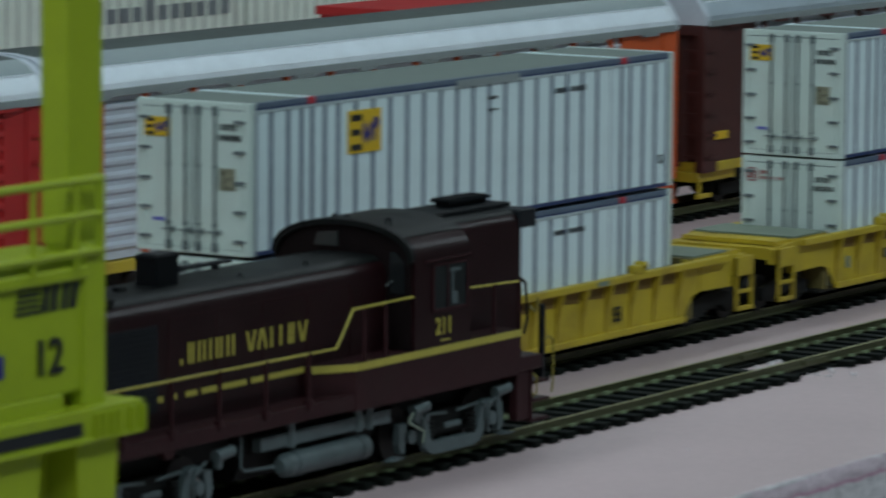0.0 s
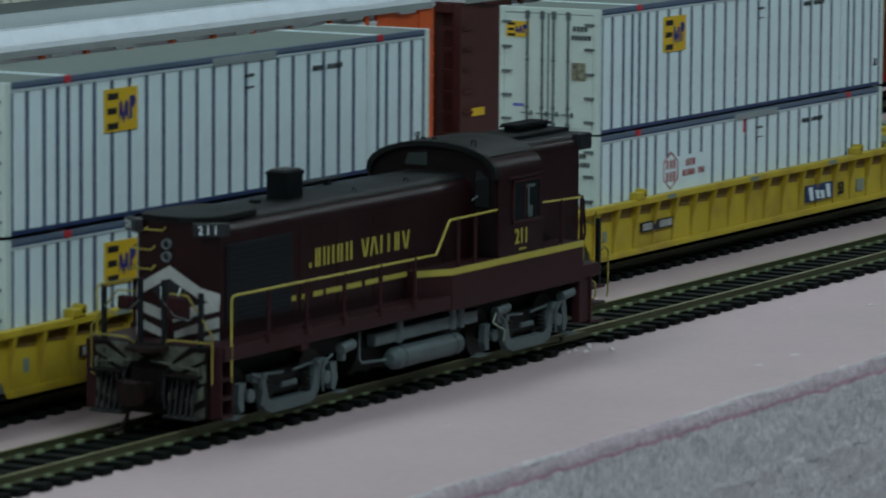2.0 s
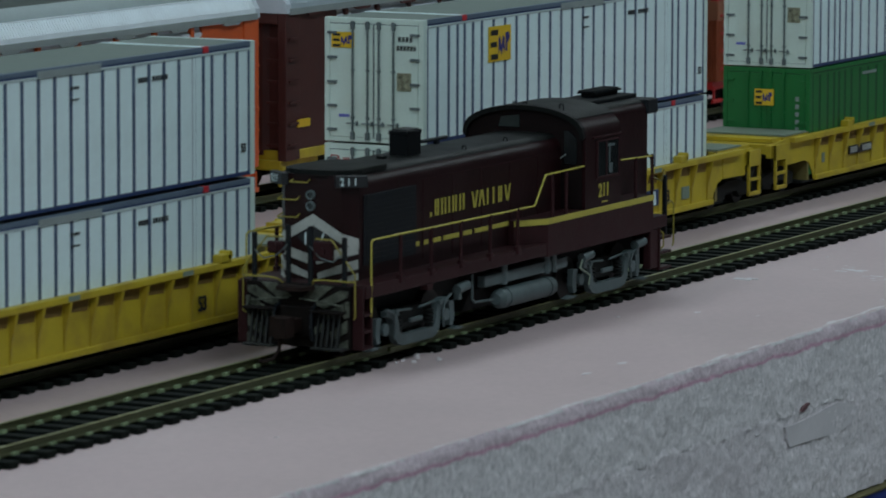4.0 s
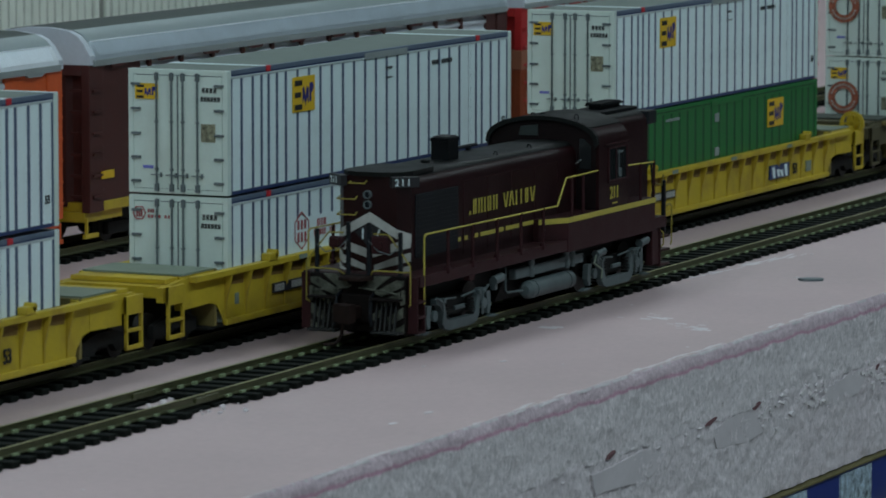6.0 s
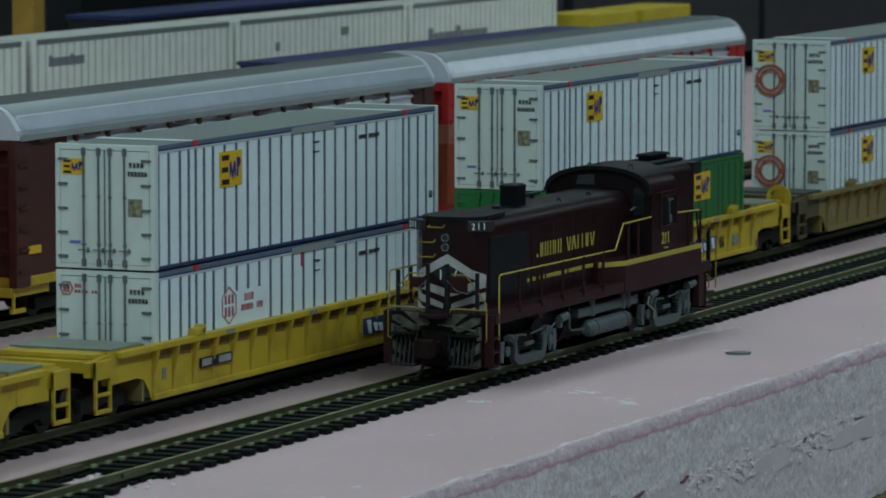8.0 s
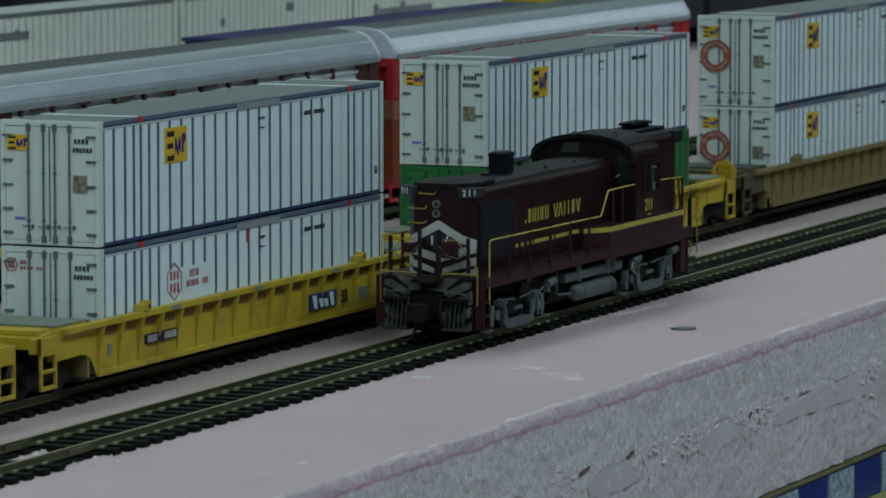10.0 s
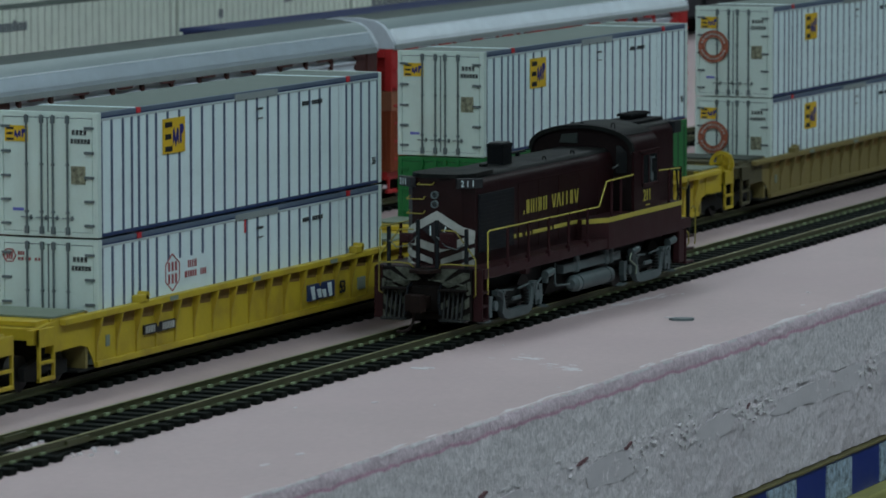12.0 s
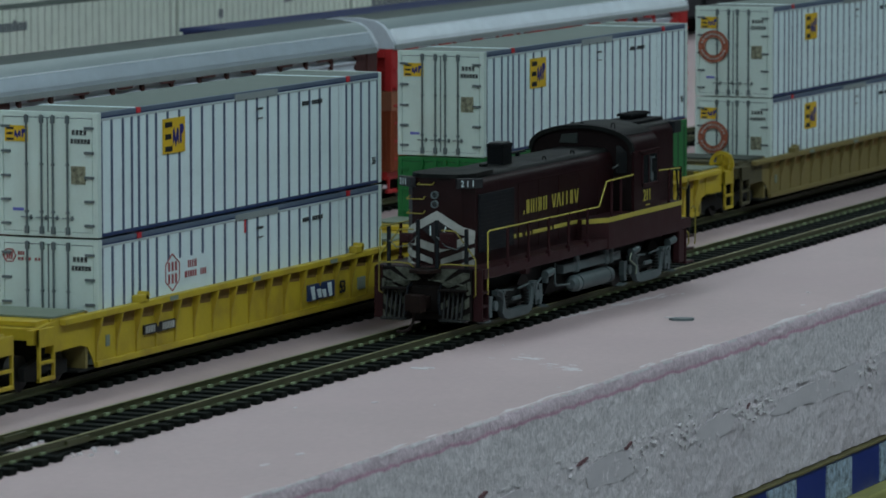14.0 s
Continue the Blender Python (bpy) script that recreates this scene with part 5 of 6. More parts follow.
        s.prism([(12.3, sgn * 17.6), (3.0, sgn * 12.5), (3.0, sgn * 12.2), (12.3, sgn * 17.3)], "z", 22.7, 24.2)
        part("stripe", s, M["loco_yellow"], box, "yellow side stripe")
    # short hood, raised, with its roof equipment
    sh = part("short_hood", Shape().prism(hood_section(10.7, 48.4, 3.0), "x", 55.6, 86.8), mar, loco, smooth=35)
    part("hood_roof", Shape().prism(roof_skin(10.7, 48.4, 3.0), "x", 56.5, 86.6), M["loco_roof"], sh, smooth=35)
    part("roof_box", Shape().box(58, 91.6, -5.4, 6.0, 48.4, 49.6, 0.3), M["soot"], sh, "black roof duct")
    part("roof_vent", Shape().box(73, 88, -1.4, 2.6, 49.6, 51.0, 0.3), M["soot"], sh)
    rib = Shape()
    for x in np.arange(72.6, 88.4, 1.6):
        rib.rod((x, -1.8, 51.1), (x, 3.0, 51.1), 0.5, 8)
    rib.box(72, 89, -2.0, -1.5, 50.6, 51.1).box(72, 89, 2.7, 3.2, 50.6, 51.1)
    part("vent_rib", rib, M["soot"], sh)
    part("marker_box", Shape().box(86, 92.8, -11.2, -5.0, 44.6, 48.6, 0.4).box(86, 92.8, 5.0, 11.2, 44.6, 48.6, 0.4), M["loco_black"], sh)
    s = Shape()
    for z in (40.4, 35.6, 31.0, 26.6):
        s.path([(86.8, -8.8, z), (88.6, -8.8, z), (88.6, -3.8, z), (86.8, -3.8, z)], 0.26)
    part("grab_iron", s, M["rail_yellow"], sh, "dull yellow grab irons")
    part("lifting_eye", Shape().rod((60, -9.2, 47.8), (60, -8.0, 49.0), 0.35), M["loco_black"], sh)
    # handrails
    for sgn in (-1, 1):
        yy = sgn * 17.0
        r = Shape().path([(-83, yy, 10.2), (-83, yy, 27.9), (-82, yy, 28.6), (5.2, yy, 28.1), (11.4, yy, 35.4), (34, yy, 35.6)], 0.25)
        part("handrail", r, M["loco_yellow"], loco, "yellow handrail")
        r = Shape().path([(56, yy, 35.2), (76, yy, 34.6), (76.6, yy, 34.0)], 0.24)
        part("handrail", r, M["loco_yellow"], loco, "yellow handrail")
        po = Shape().rod((0, 0, 17.4), (0, 0, 28.4), 0.5, 8).box(-0.9, 0.9, -0.7, 0.7, 16.8, 18.8, 0.2)
        me = po.mesh("stanchion", M["sill_maroon"])
        for x in (-68, -52, -36, -20, -4.6):
            share("stanchion", me, loco, (x, yy, 0))
        me = Shape().rod((0, 0, 24), (0, 0, 35.0), 0.45, 8).mesh("stanchion", M["sill_maroon"])
        for x in (15.6, 23.6, 66.0, 76.4):
            share("stanchion", me, loco, (x, yy, 0))
    # front end: pilot, steps, slats, coupler, end rails
    pil = part("pilot", Shape().box(-88.2, -86.2, -14.0, 14.0, 2.8, 17.8, 0.3), M["pilot_dark"], loco, "sooty pilot with worn grey stripes")
    s = Shape()
    for sgn in (-1, 1):
        for pts in (((1.5, 14.7), (5.0, 17.6), (9.8, 17.7), (5.0, 13.8)), ((4.7, 13.2), (11.5, 16.8), (13.6, 16.6), (13.4, 15.2), (7.0, 12.2)),
                    ((8.9, 6.8), (13.4, 9.8), (13.4, 7.0), (9.2, 4.7)), ((9.4, 3.1), (13.6, 5.2), (13.6, 2.9), (9.6, 2.9)),
                    ((12.9, 14.2), (13.9, 14.2), (13.9, 10.6), (13.0, 10.2)), ((6.4, 10.6), (8.6, 11.8), (12.4, 13.8), (12.6, 12.2), (8.4, 9.6)), ((4.6, 7.6), (7.4, 9.2), (7.4, 7.4), (4.8, 5.8))):
            s.prism([(sgn * p, q) for p, q in pts], "x", -88.7, -88.1)
    part("worn_stripe", s, M["pilot_grey"], pil, "worn grey-green slanted stripe", loose=True)
    for sgn in (-1, 1):
        part("drop_step", Shape().box(-91.6, -87.6, min(sgn * 5.2, sgn * 13.4), max(sgn * 5.2, sgn * 13.4), 11.4, 12.0, 0.2), M["pilot_dark"], pil)
    part("drop_plate", Shape().prism([(-93.0, -3.4), (-93.6, 0), (-93.0, 3.4), (-87.8, 5.2), (-87.8, -5.2)], "z", 16.6, 17.5), M["rust"], pil, "dark brown drop plate over the coupler")
    slat = Shape().prism([(-91.0, 3.0), (-90.4, 3.0), (-88.4, 11.6), (-89.0, 11.6)], "y", -0.26, 0.26)
    me = slat.mesh("pilot_slat", M["slat"])
    for u in (6.2, 7.6, 9.0, 10.4, 11.8):
        share("pilot_slat", me, pil, (0, u, 0))
        share("pilot_slat", me, pil, (0, -u, 0))
    for sgn in (-1, 1):
        part("foot_board", Shape().box(-91.6, -88.0, min(sgn * 5.0, sgn * 13.4), max(sgn * 5.0, sgn * 13.4), 2.6, 3.3, 0.2), M["slat"], pil)
    cp = Shape().box(-95, -86, -1.8, 1.8, 6.4, 9.8, 0.4).prism([(-99.5, -2.8), (-95, -2.8), (-94, 2.4), (-97, 3.0), (-97.2, 0.6), (-99.5, 0.2)], "z", 6.0, 10.8)
    part("coupler", cp, M["rust"], pil, "rusty brown knuckle coupler")
    part("uncoupling_pin", Shape().path([(-95.6, 0.6, 6.4), (-96.2, 0.8, 2.6), (-97.0, 1.8, 0.6), (-98.0, 3.8, 0.0), (-98.4, 5.0, 0.2)], 0.48, 8), M["rust"], pil, "curved brown uncoupling pin")
    part("coupler_pocket", Shape().box(-89.4, -88.0, -4.4, 4.4, 5.2, 12.6, 0.4), M["pilot_dark"], pil)
    for u0, u1, z0, z1 in ((4.2, 8.6, 24.6, 27.6), (-9.0, -3.8, 23.4, 28.2)):
        part("brake_box", Shape().box(-88.2, -86.4, u0, u1, z0, z1, 0.5).rod((-88.6, (u0 + u1) / 2, (z0 + z1) / 2), (-88.1, (u0 + u1) / 2, (z0 + z1) / 2), 1.0, 12), M["sill_maroon"], pil)
    for sgn in (-1, 1):
        hose = Shape().path([(-88, sgn * 4.8, 13.2), (-90.4, sgn * 5.0, 12), (-91.4, sgn * 5.2, 8), (-91.0, sgn * 5.4, 4.6)], 0.45, 8)
        part("hose", hose, M["loco_black"], pil)
        part("lift_lever", Shape().path([(-90.4, sgn * 1.5, 14.6), (-90.6, sgn * 6, 14.2), (-89.6, sgn * 12.8, 13.2), (-89.4, sgn * 13.2, 10.4)], 0.24, 6), M["pilot_grey"], pil)
    for sgn in (-1, 1):
        er = Shape().path([(-87.5, sgn * 4.4, 28.7), (-87.6, sgn * 8.8, 28.6), (-87.8, sgn * 15.2, 20.6), (-87.8, sgn * 15.2, 10.4), (-87.0, sgn * 14.4, 9.8)], 0.22)
        part("end_rail", er, M["rail_yellow"], loco, "dull yellow front end rail")
        er = Shape().path([(-88.2, sgn * 4.0, 17.8), (-89.6, sgn * 5, 19.0), (-90.2, sgn * 8, 19.3), (-90.2, sgn * 13.8, 19.2), (-88, sgn * 15.0, 19.0)], 0.22)
        part("end_rail", er, M["rail_yellow"], loco, "dull yellow front end rail")
        part("chain", Shape().path([(-87.9, sgn * 3.0, 27.0), (-88.2, sgn * 6.0, 24.2), (-88.2, sgn * 9.4, 23.4), (-88.0, sgn * 12.0, 25.4)], 0.16, 5), M["hardware"], loco, "thin sagging chain")
        part("end_post", Shape().box(-88.0, -87.0, sgn * 3.0 - 0.55, sgn * 3.0 + 0.55, 17.6, 31.6, 0.2), M["loco_black"], loco)
        part("end_post", Shape().box(-88.0, -87.0, sgn * 12.2 - 0.55, sgn * 12.2 + 0.55, 17.6, 29.4, 0.2), M["loco_black"], loco)
        stp = Shape().box(-87.2, -86.6, min(sgn * 14.2, sgn * 17.0), max(sgn * 14.2, sgn * 17.0), 3.0, 17.6, 0.1).box(-82.8, -82.2, min(sgn * 14.2, sgn * 17.0), max(sgn * 14.2, sgn * 17.0), 3.0, 14.7, 0.1)
        for zz in (2.6, 6.6, 10.6):
            stp.box(-87.0, -82.4, min(sgn * 13.6, sgn * 17.2), max(sgn * 13.6, sgn * 17.2), zz, zz + 0.7, 0.1)
        part("step_well", stp, M["sill_maroon"], loco, loose=True)
        stp = Shape().box(76.5, 81.6, min(sgn * 14.4, sgn * 16.6), max(sgn * 14.4, sgn * 16.6), 4.0, 14.7, 0.3).box(81.6, 82.4, min(sgn * 12, sgn * 17), max(sgn * 12, sgn * 17), 3.2, 14.7, 0.2)
        for zz in (3.2, 7.4, 11.4):
            stp.box(82.4, 89.4, min(sgn * 11.5, sgn * 17), max(sgn * 11.5, sgn * 17), zz, zz + 0.7, 0.15)
        stp.box(89.0, 89.6, min(sgn * 11.5, sgn * 12.4), max(sgn * 11.5, sgn * 12.4), 3.2, 14.8, 0.1)
        part("step_well", stp, M["sill_maroon"], loco, loose=True)
        er = Shape().path([(90.8, sgn * 16.6, 8.8), (91.4, sgn * 16.6, 10), (91.4, sgn * 16.6, 20.2), (89.4, sgn * 16.6, 21.2), (87.6, sgn * 16.6, 20.6)], 0.24)
        part("end_rail", er, M["rail_yellow"], loco, "dull yellow rear end rail")
        er = Shape().path([(82.4, sgn * 16.8, 13.8), (83.6, sgn * 17.2, 13.0), (83.6, sgn * 17.2, 9.6), (82.4, sgn * 16.8, 9.0)], 0.24)
        part("grab_iron", er, M["rail_yellow"], loco, "dull yellow step grab iron")
        er = Shape().path([(84.4, sgn * 16.8, 30.2), (86.0, sgn * 15.4, 26.8), (90, sgn * 11.5, 27.2)], 0.24)
        part("end_rail", er, M["rail_yellow"], loco, "dull yellow rear end rail")
        part("grab_iron", Shape().path([(86.8, sgn * 10.4, 34.0), (88.4, sgn * 11.2, 32.6), (88.4, sgn * 11.8, 24.6), (87.0, sgn * 11.8, 21.6)], 0.34), M["loco_black"], loco, "dark curved end grab iron")
        part("end_post", Shape().box(89.4, 90.5, sgn * 14.6 - 0.6, sgn * 14.6 + 0.6, 12.0, 28.0, 0.2), M["loco_black"], loco)
    part("rear_pilot", Shape().box(85.6, 87.2, -11.4, 11.4, 4.0, 18.2, 0.3), M["sill_maroon"], loco)
    part("coupler", Shape().box(88, 96, -1.8, 1.8, 6, 9, 0.4).box(95, 98.6, -2.8, 2.4, 5.6, 9.4, 0.6), M["pilot_dark"], loco)
    # underframe gear
    part("fuel_tank", Shape().prism([(-9.5, 14.4), (-11.5, 9), (-9, 3.4), (9, 3.4), (11.5, 9), (9.5, 14.4)], "x", -20, 28), M["truck_black"], loco)
    for sgn in (-1, 1):
        t = Shape().rod((-9.6, sgn * 14.2, 5.9), (19.6, sgn * 14.2, 5.9), 2.5, 18).rod((-11.2, sgn * 14.2, 5.9), (-9.6, sgn * 14.2, 5.9), 1.4, 18, 2.5).rod((19.6, sgn * 14.2, 5.9), (21.0, sgn * 14.2, 5.9), 2.5, 18, 1.4)
        tank = part("air_reservoir", t, M["loco_grey"], loco, "grey cylindrical air reservoir", smooth=40)
        part("strap", Shape().rod((16.4, sgn * 14.2, 5.9), (17.0, sgn * 14.2, 5.9), 2.7, 18).rod((-7, sgn * 14.2, 5.9), (-6.4, sgn * 14.2, 5.9), 2.7, 18), M["loco_grey"], tank, loose=True)
        bx = Shape().box(-18.4, 29.2, sgn * 13.6 - 1.2, sgn * 13.6 + 1.2, 9.7, 12.6, 0.3)
        for u in (-7.6, 17.0, 21.0):
            bx.rod((u, sgn * 14.6, 9.4), (u, sgn * 14.6, 14.6), 1.0, 10).box(u - 1.4, u + 1.4, sgn * 14.2 - 0.8, sgn * 14.2 + 0.8, 11.6, 12.8, 0.2)
        part("equipment_box", bx, M["loco_grey"], loco, "long grey equipment boxes")
        pp = Shape().path([(-25.5, sgn * 14.8, 13.8), (-25.6, sgn * 14.8, 7.8), (-24.4, sgn * 14.8, 6.8), (-13.5, sgn * 14.6, 6.2)], 0.32, 8)
        part("pipe", pp, M["loco_grey"], loco)
    for tx, flip in ((-55.6, 1), (53.4, -1)):
        frames = {}
        for sgn in (-1, 1):
            tk = frames[sgn] = Shape()
            a, b = sgn * 13.4, sgn * 15.2
            half = [(9.0, 0.9), (12.2, 1.7), (13.8, 3.6), (14.4, 6.6), (15.6, 8.0), (18.4, 8.7), (18.6, 10.0), (14.8, 10.1), (12.4, 8.8), (11.4, 6.4), (10.8, 4.4), (9.2, 3.5)]
            tk.prism([(tx + 0.86 * u, z) for u, z in half] + [(tx - 0.86 * u, z) for u, z in half[::-1]], "y", a, b)
            for e in (-1, 1):
                tk.prism([(tx + e * 17.6, 8.6), (tx + e * 20.4, 8.6), (tx + e * 20.8, 4.4), (tx + e * 19.8, 2.4), (tx + e * 18.4, 2.6), (tx + e * 18.6, 5.6)], "y", sgn * 13.0, sgn * 14.6)
                tk.prism([(tx + e * 18.4, 1.7), (tx + e * 22.4, 1.2), (tx + e * 25.4, 1.5), (tx + e * 22.0, 2.1)], "y", sgn * 13.4, sgn * 15.0)
                tk.rod((tx + e * 16.0, sgn * 14.2, 5.6), (tx + e * 16.0, sgn * 15.0, 5.6), 1.5, 12)
            tk.box(tx - 3.2, tx + 3.2, min(sgn * 14.2, sgn * 15.0), max(sgn * 14.2, sgn * 15.0), 5.8, 7.0, 0.3)
        truck = part("truck", Shape().box(tx - 16, tx + 16, -12.6, 12.6, 4.4, 5.6), M["truck_black"], loco)
        for sgn in (-1, 1):
            part("side_frame", frames[sgn], M["loco_grey"], truck, "blue-grey cast side frame")
        part("bolster", Shape().box(tx - 9, tx + 9, -12, 12, 3.6, 9.4, 0.4), M["truck_black"], truck)
        for sgn in (-1, 1):
            for u in (-8.2, 8.2):
                sp = Shape()
                for k in range(5):
                    sp.rod((tx + u, sgn * 14.0, 3.6 + k * 0.95), (tx + u, sgn * 14.0, 4.1 + k * 0.95), 1.15, 12)
                part("spring", sp, M["truck_black"], truck)
            for e in (-1, 1):
                rig = Shape().path([(tx + e * 17.0, sgn * 15.6, 10.6), (tx + e * 13.2, sgn * 15.7, 9.2), (tx + e * 12.4, sgn * 15.7, 6.2), (tx + e * 13.0, sgn * 15.6, 3.0)], 0.32, 6)
                rig.path([(tx + e * 10.4, sgn * 14.4, 9.6), (tx + e * 2.0, sgn * 14.4, 9.0)], 0.3, 6)
                rig.box(tx + e * 11.4 - 0.7, tx + e * 11.4 + 0.7, sgn * 15.3 - 0.5, sgn * 15.3 + 0.5, 8.6, 9.8, 0.15)
                part("brake_rigging", rig, M["loco_grey"], truck)
            br = Shape()
            for u in (23.4,) if flip > 0 else (-14, 18.6):
                br.rod((tx + u - 3.0, sgn * 15.4, 11.2), (tx + u + 2.6, sgn * 15.4, 11.8), 1.25, 12)
                br.box(tx + u - 2.4, tx + u - 0.8, sgn * 15 - 0.8, sgn * 15 + 0.8, 8.6, 12.4, 0.2)
            part("brake_cylinder", br, M["loco_grey"], truck, smooth=40, loose=True)
        for wx in (-16, 16):
            wh = Shape()
            for sgn in (-1, 1):
                wh.rod((tx + wx, sgn * 7.4, 5.75), (tx + wx, sgn * 10.2, 5.75), 5.75, 28).rod((tx + wx, sgn * 7.0, 5.75), (tx + wx, sgn * 7.4, 5.75), 6.4, 28)
            wh.rod((tx + wx, -11.5, 5.75), (tx + wx, 11.5, 5.75), 1.4, 10)
            part("wheelset", wh, M["wheel"], truck, smooth=40)
        for sgn in (-1, 1):
            part("brake_hose", Shape().path([(tx - 17 * flip * -1 - 0, sgn * 15.6, 11), (tx + 16 * -flip * -1 - 3, sgn * 15.9, 9), (tx + 13 * flip, sgn * 15.9, 6.5), (tx + 13.6 * flip, sgn * 15.8, 4)], 0.28, 6), M["deck_grey"], truck) if flip < 0 else None
    return loco


M["glass_dark"] = material("dark_cab_glass", (0.012, 0.014, 0.015), 0.12, vary=0.1, bump=0.0, coat=0.4)


# ---------------------------------------------------------------- rows farther back
def build_far_container(x, y, z, length, mat, label, marks=()):
    c = thing("shipping_container", (x, y, z), label, "container", "far container row")
    part("body", Shape().box(0, length, 0.5, 29.5, 0, 33.3, 0.3), M["bg_groove_shade"], c)
    ribs = Shape()
    for u in np.arange(6, length - 5, 6.2):
        ribs.box(u, u + 4.6, 0.0, 0.6, 1.6, 31.2)
    part("side_ribs", ribs, mat, c)
    part("corner_post", Shape().box(-0.2, 3.4, -0.15, 1, 0, 33.5).box(length - 3.4, length + 0.2, -0.15, 1, 0, 33.5), mat, c, loose=True)
    part("top_rail", Shape().box(3.4, length - 3.4, -0.1, 0.8, 31.4, 33.4), M["roof_grey"], c)
    if marks:
        s = Shape()
        for a, b, lo, hi in marks:
            s.box(a, b, -0.3, 0, lo, hi)
        part("side_print", s, M["far_print"], c, "row of blurred dark printed characters")
    return c


def build_far_rows():
    y = 362
    letters = [(14 + k * 3.1, 16.4 + k * 3.1, 22, 25.5 + (k in (0, 6)) * 1.0) for k in range(10)]
    big = [(22 + k * 6.6, 27.4 + k * 6.6, 13, 18.4 + (k in (0, 5)) * 2.4) for k in range(11)]
    big2 = [(96 + k * 7.4, 101.0 + k * 7.4, 17, 22 + (k in (0, 4)) * 2.6) for k in range(11)]
    build_far_container(249, y, 35.4, 150, M["bg_white"], "short cream-white ribbed container in the far row")
    for x, marks in ((-124, ()), (62, big2), (402, ()), (592, letters), (780, [(110, 118, 22, 26), (40, 44, 18, 22)]), (968, big)):
        build_far_container(x, y, 35.4, 184, M["bg_white"], "cream-white ribbed container in the far row", marks)
    for x in (-165, 120, 405, 690, 975):
        f = thing("flat_car", (x, y + 15, 0), "dark flat car under the far containers", "flat car", "far flat cars")
        part("deck", Shape().box(0, 280, -15, 15, 14, 35.2, 0.5), M["bg_navy"], f)
        part("trucks", Shape().box(20, 50, -11, 11, 1.4, 14).box(230, 260, -11, 11, 1.4, 14), M["truck_black"], f)
    # navy gondola tops between the autoracks and the far row
    for x, w in ((611, 330), (166, 76)):
        g = thing("gondola_car", (x, 262, 0), "navy model gondola behind the car carriers", "gondola", "gondolas")
        part("body", Shape().box(0, w, -15, 15, 12, 60, 0.6), M["bg_navy"] if x > 300 else M["rack_red"], g)
        part("top_rim", Shape().box(-1, w + 1, -16, 16, 59.6, 61.2 if x > 300 else 62.4, 0.4), M["bg_navy"] if x > 300 else M["rack_red"], g)
        part("trucks", Shape().box(20, 50, -11, 11, 1.4, 12).box(w - 50, w - 20, -11, 11, 1.4, 12), M["truck_black"], g)
    for x, w in ((795, 520), (1330, 300), (1640, 300)):
        g = thing("hopper_car", (x, 440, 0), "long navy car behind the container row", "hopper car")
        part("body", Shape().box(0, w, -15, 15, 14, 68, 0.6), M["bg_dark"], g)
        part("top_rim", Shape().box(-1, w + 1, -16, 16, 67, 69.4, 0.4), M["bg_navy"] if x < 1000 else M["bg_dark"], g)
        part("trucks", Shape().box(30, 60, -11, 11, 1.4, 14).box(w - 60, w - 30, -11, 11, 1.4, 14), M["truck_black"], g)
    for x, w in ((1168, 62), (1240, 70)):
        g = thing("truck_trailer", (x, 362, 0), "mustard yellow trailer in the far row", "trailer", "far trailers")
        part("body", Shape().box(0, w, -14, 14, 8, 56, 0.6), M["bg_yellow"], g)
        part("wheel", Shape().rod((12, -15, 6.9), (12, 15, 6.9), 5.5, 16).rod((w - 12, -15, 6.9), (w - 12, 15, 6.9), 5.5, 16), M["truck_black"], g)
    p = thing("timber_post", (785, 470, TOP), "yellow-brown timber post standing on the layout", "post")
    part("post", Shape().box(-5.6, 5.6, -5.6, 5.6, 0, 420, 0.8), M["wood"], p)
    p = thing("dark_cabinet", (904, 520, TOP), "dark cabinet standing behind the layout rows", "cabinet")
    part("body", Shape().box(-20, 20, 0, 100, 0, 500, 2), M["black"], p)
    part("door", Shape().box(-18, 18, -4, 0, 10, 490, 1), M["black"], p)


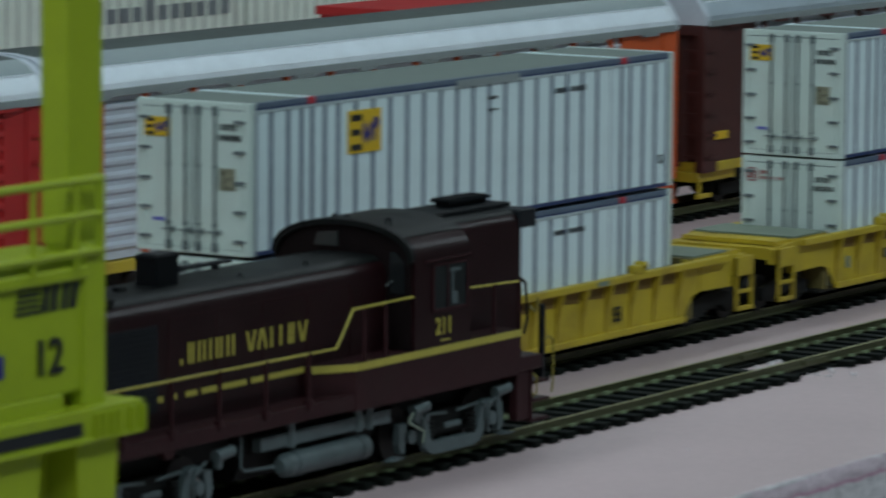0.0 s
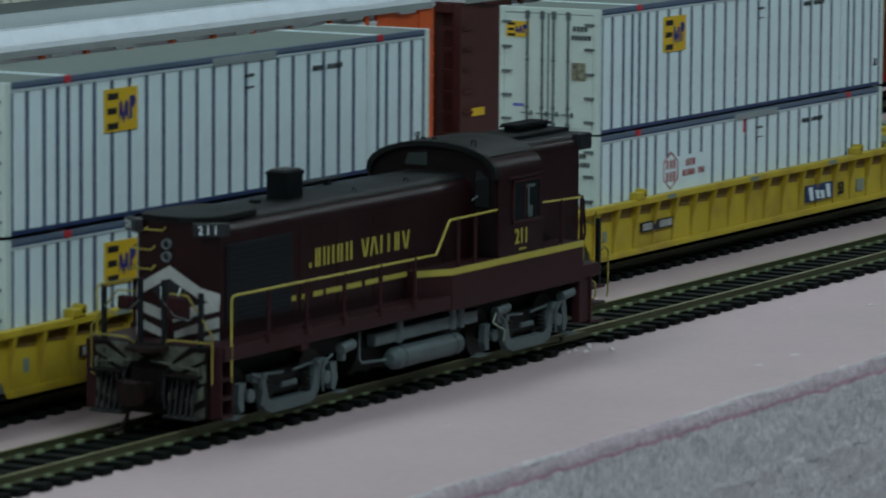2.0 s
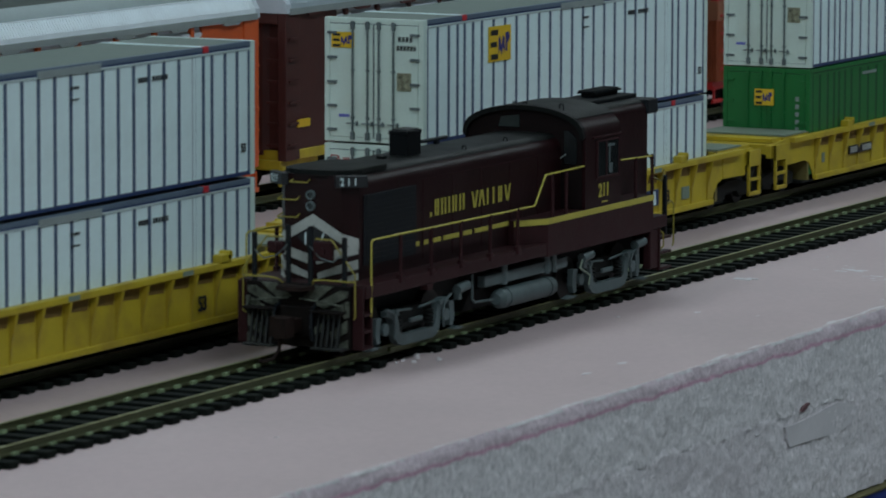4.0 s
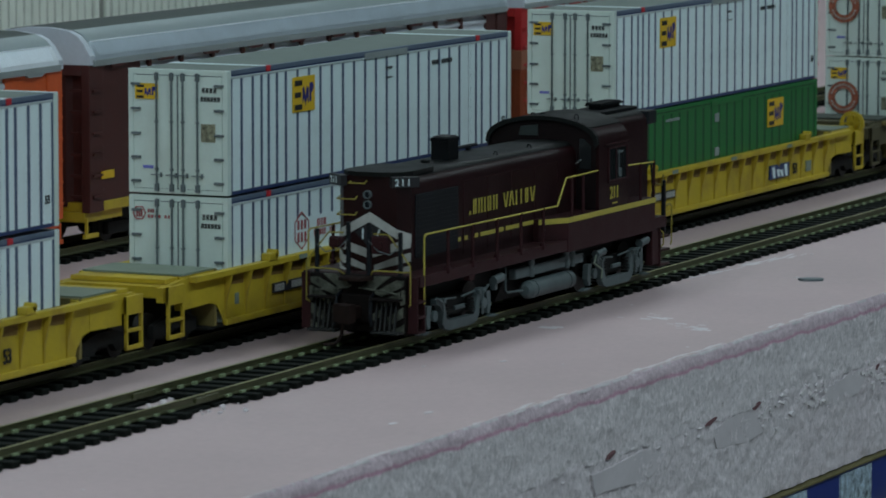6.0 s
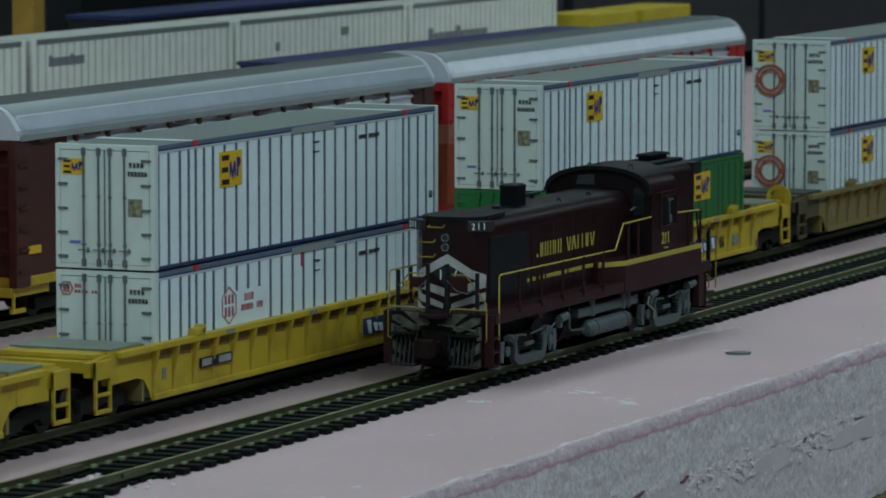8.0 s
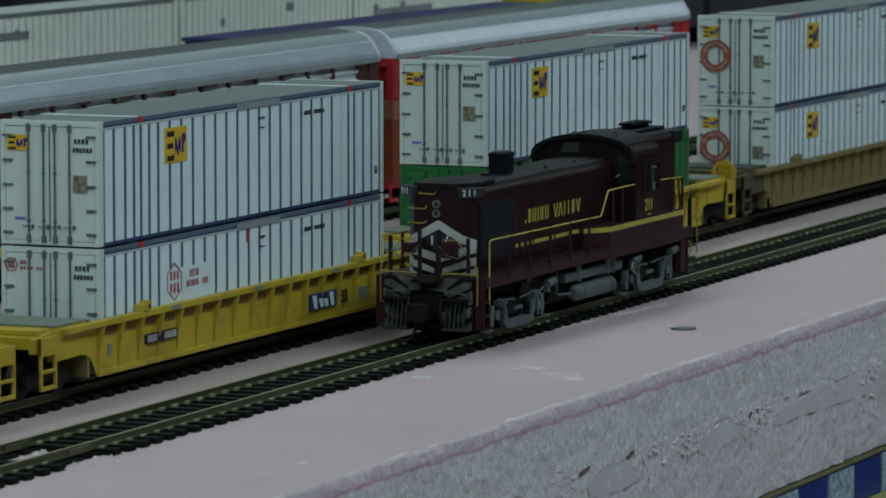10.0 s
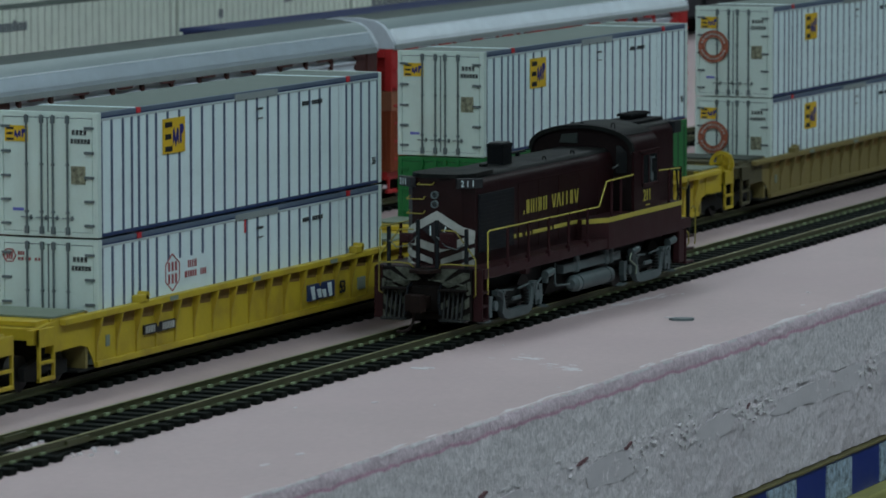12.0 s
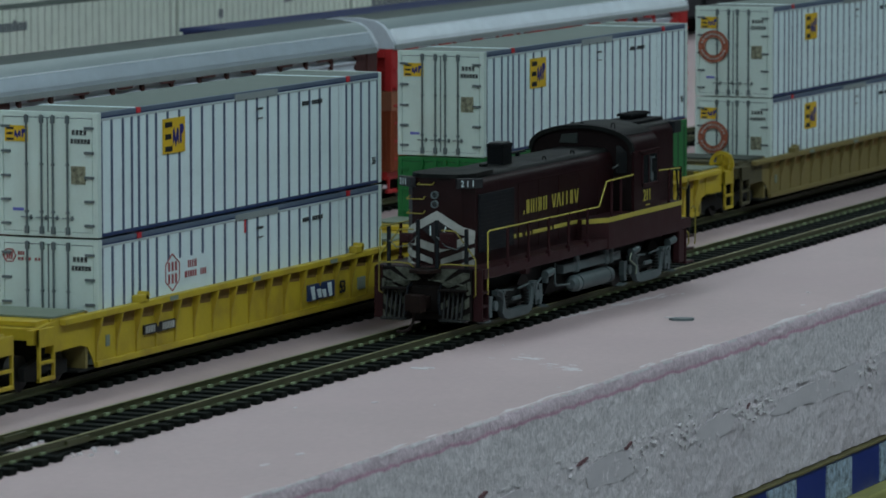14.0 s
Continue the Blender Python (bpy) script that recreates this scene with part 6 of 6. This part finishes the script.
# ---------------------------------------------------------------- assembly
build_well_car(93 - 274, "yellow model well car carrying two white containers", named=False)
build_well_car(93, "yellow model well car with printed side panels")
build_well_car(93 + 272, "yellow model well car carrying a green container", braked=True)
build_well_car(93 + 541, "dusty yellow-brown model well car", dull=True)
LOW = 8.3
build_container(-276.8, LOW + 33.9 + 0.9, "white ribbed container with a yellow emblem, upper", "emp")
build_container(-276.8, LOW + 0.6, "white ribbed container with a yellow emblem, lower", "emp_low")
build_container(0, 75.5 - CH, "white ribbed container with a yellow emblem, upper", "emp")
build_container(0, LOW, "white ribbed container with a red hexagon print, lower", "hub")
build_container(265.6, 76.9 - CH, "white ribbed container with a yellow emblem on a green one", "emp")
build_container(265.6, 76.9 - 2 * CH - 0.4, "green ribbed container with a yellow emblem", "green")
build_container(540.6, 78.2 - CH, "white ribbed container with an orange ring, upper", "ring")
build_container(540.6, 78.2 - 2 * CH - 0.4, "white ribbed container with an orange ring, lower", "ring")
build_autorack(-172 - 317, M["rack_red"], "red model car carrier with a silver roof", "red end door", M["rack_red"], False, M["silver"])
build_autorack(-171 + 1, M["rack_orange"], "orange model car carrier with silver sides and roof", "orange end door", M["silver_flat"], False, M["silver"])
build_autorack(164, M["rack_maroon"], "maroon model car carrier with a silver roof", "dark maroon end door", M["silver_flat"], True, M["galvanised"])
build_autorack(494, M["rack_red"], "bright red model car carrier with a silver roof", "bright red end door", M["silver_flat"], False, M["silver"])
build_crane()
build_far_rows()
engine = build_locomotive()
build_track(Y_LOCO, -680, 1500, "black-tied model track under the locomotive", gaps=((-113, -91),), joints=(-101,), plated=True)
build_track(Y_WELL, -680, 1300, "black-tied model track under the well cars")
build_track(Y_RACK, -700, 1500, "black-tied model track under the car carriers", joined=True)


def motions():
    """The locomotive backs away along its track and comes to rest."""
    kink = [(0.0, -321.3), (0.5, -286.0), (1.0, -251.0), (1.5, -215.7), (2.0, -180.5), (2.5, -145.2), (3.0, -110.0), (3.5, -74.8), (4.0, -39.9), (4.5, -5.2),
            (5.0, 29.8), (5.5, 64.7), (6.0, 98.9), (6.5, 130.0), (7.0, 156.8), (7.5, 178.9), (8.0, 197.3), (8.5, 212.4), (9.0, 222.4), (9.5, 228.2), (10.0, 230.2), (10.4, 230.4), (14.0, 230.4)]
    walk(engine, [(t, pose((x - 8.0) * 0.001, Y_LOCO * 0.001, RAIL_TOP * 0.001)) for t, x in kink])


motions()
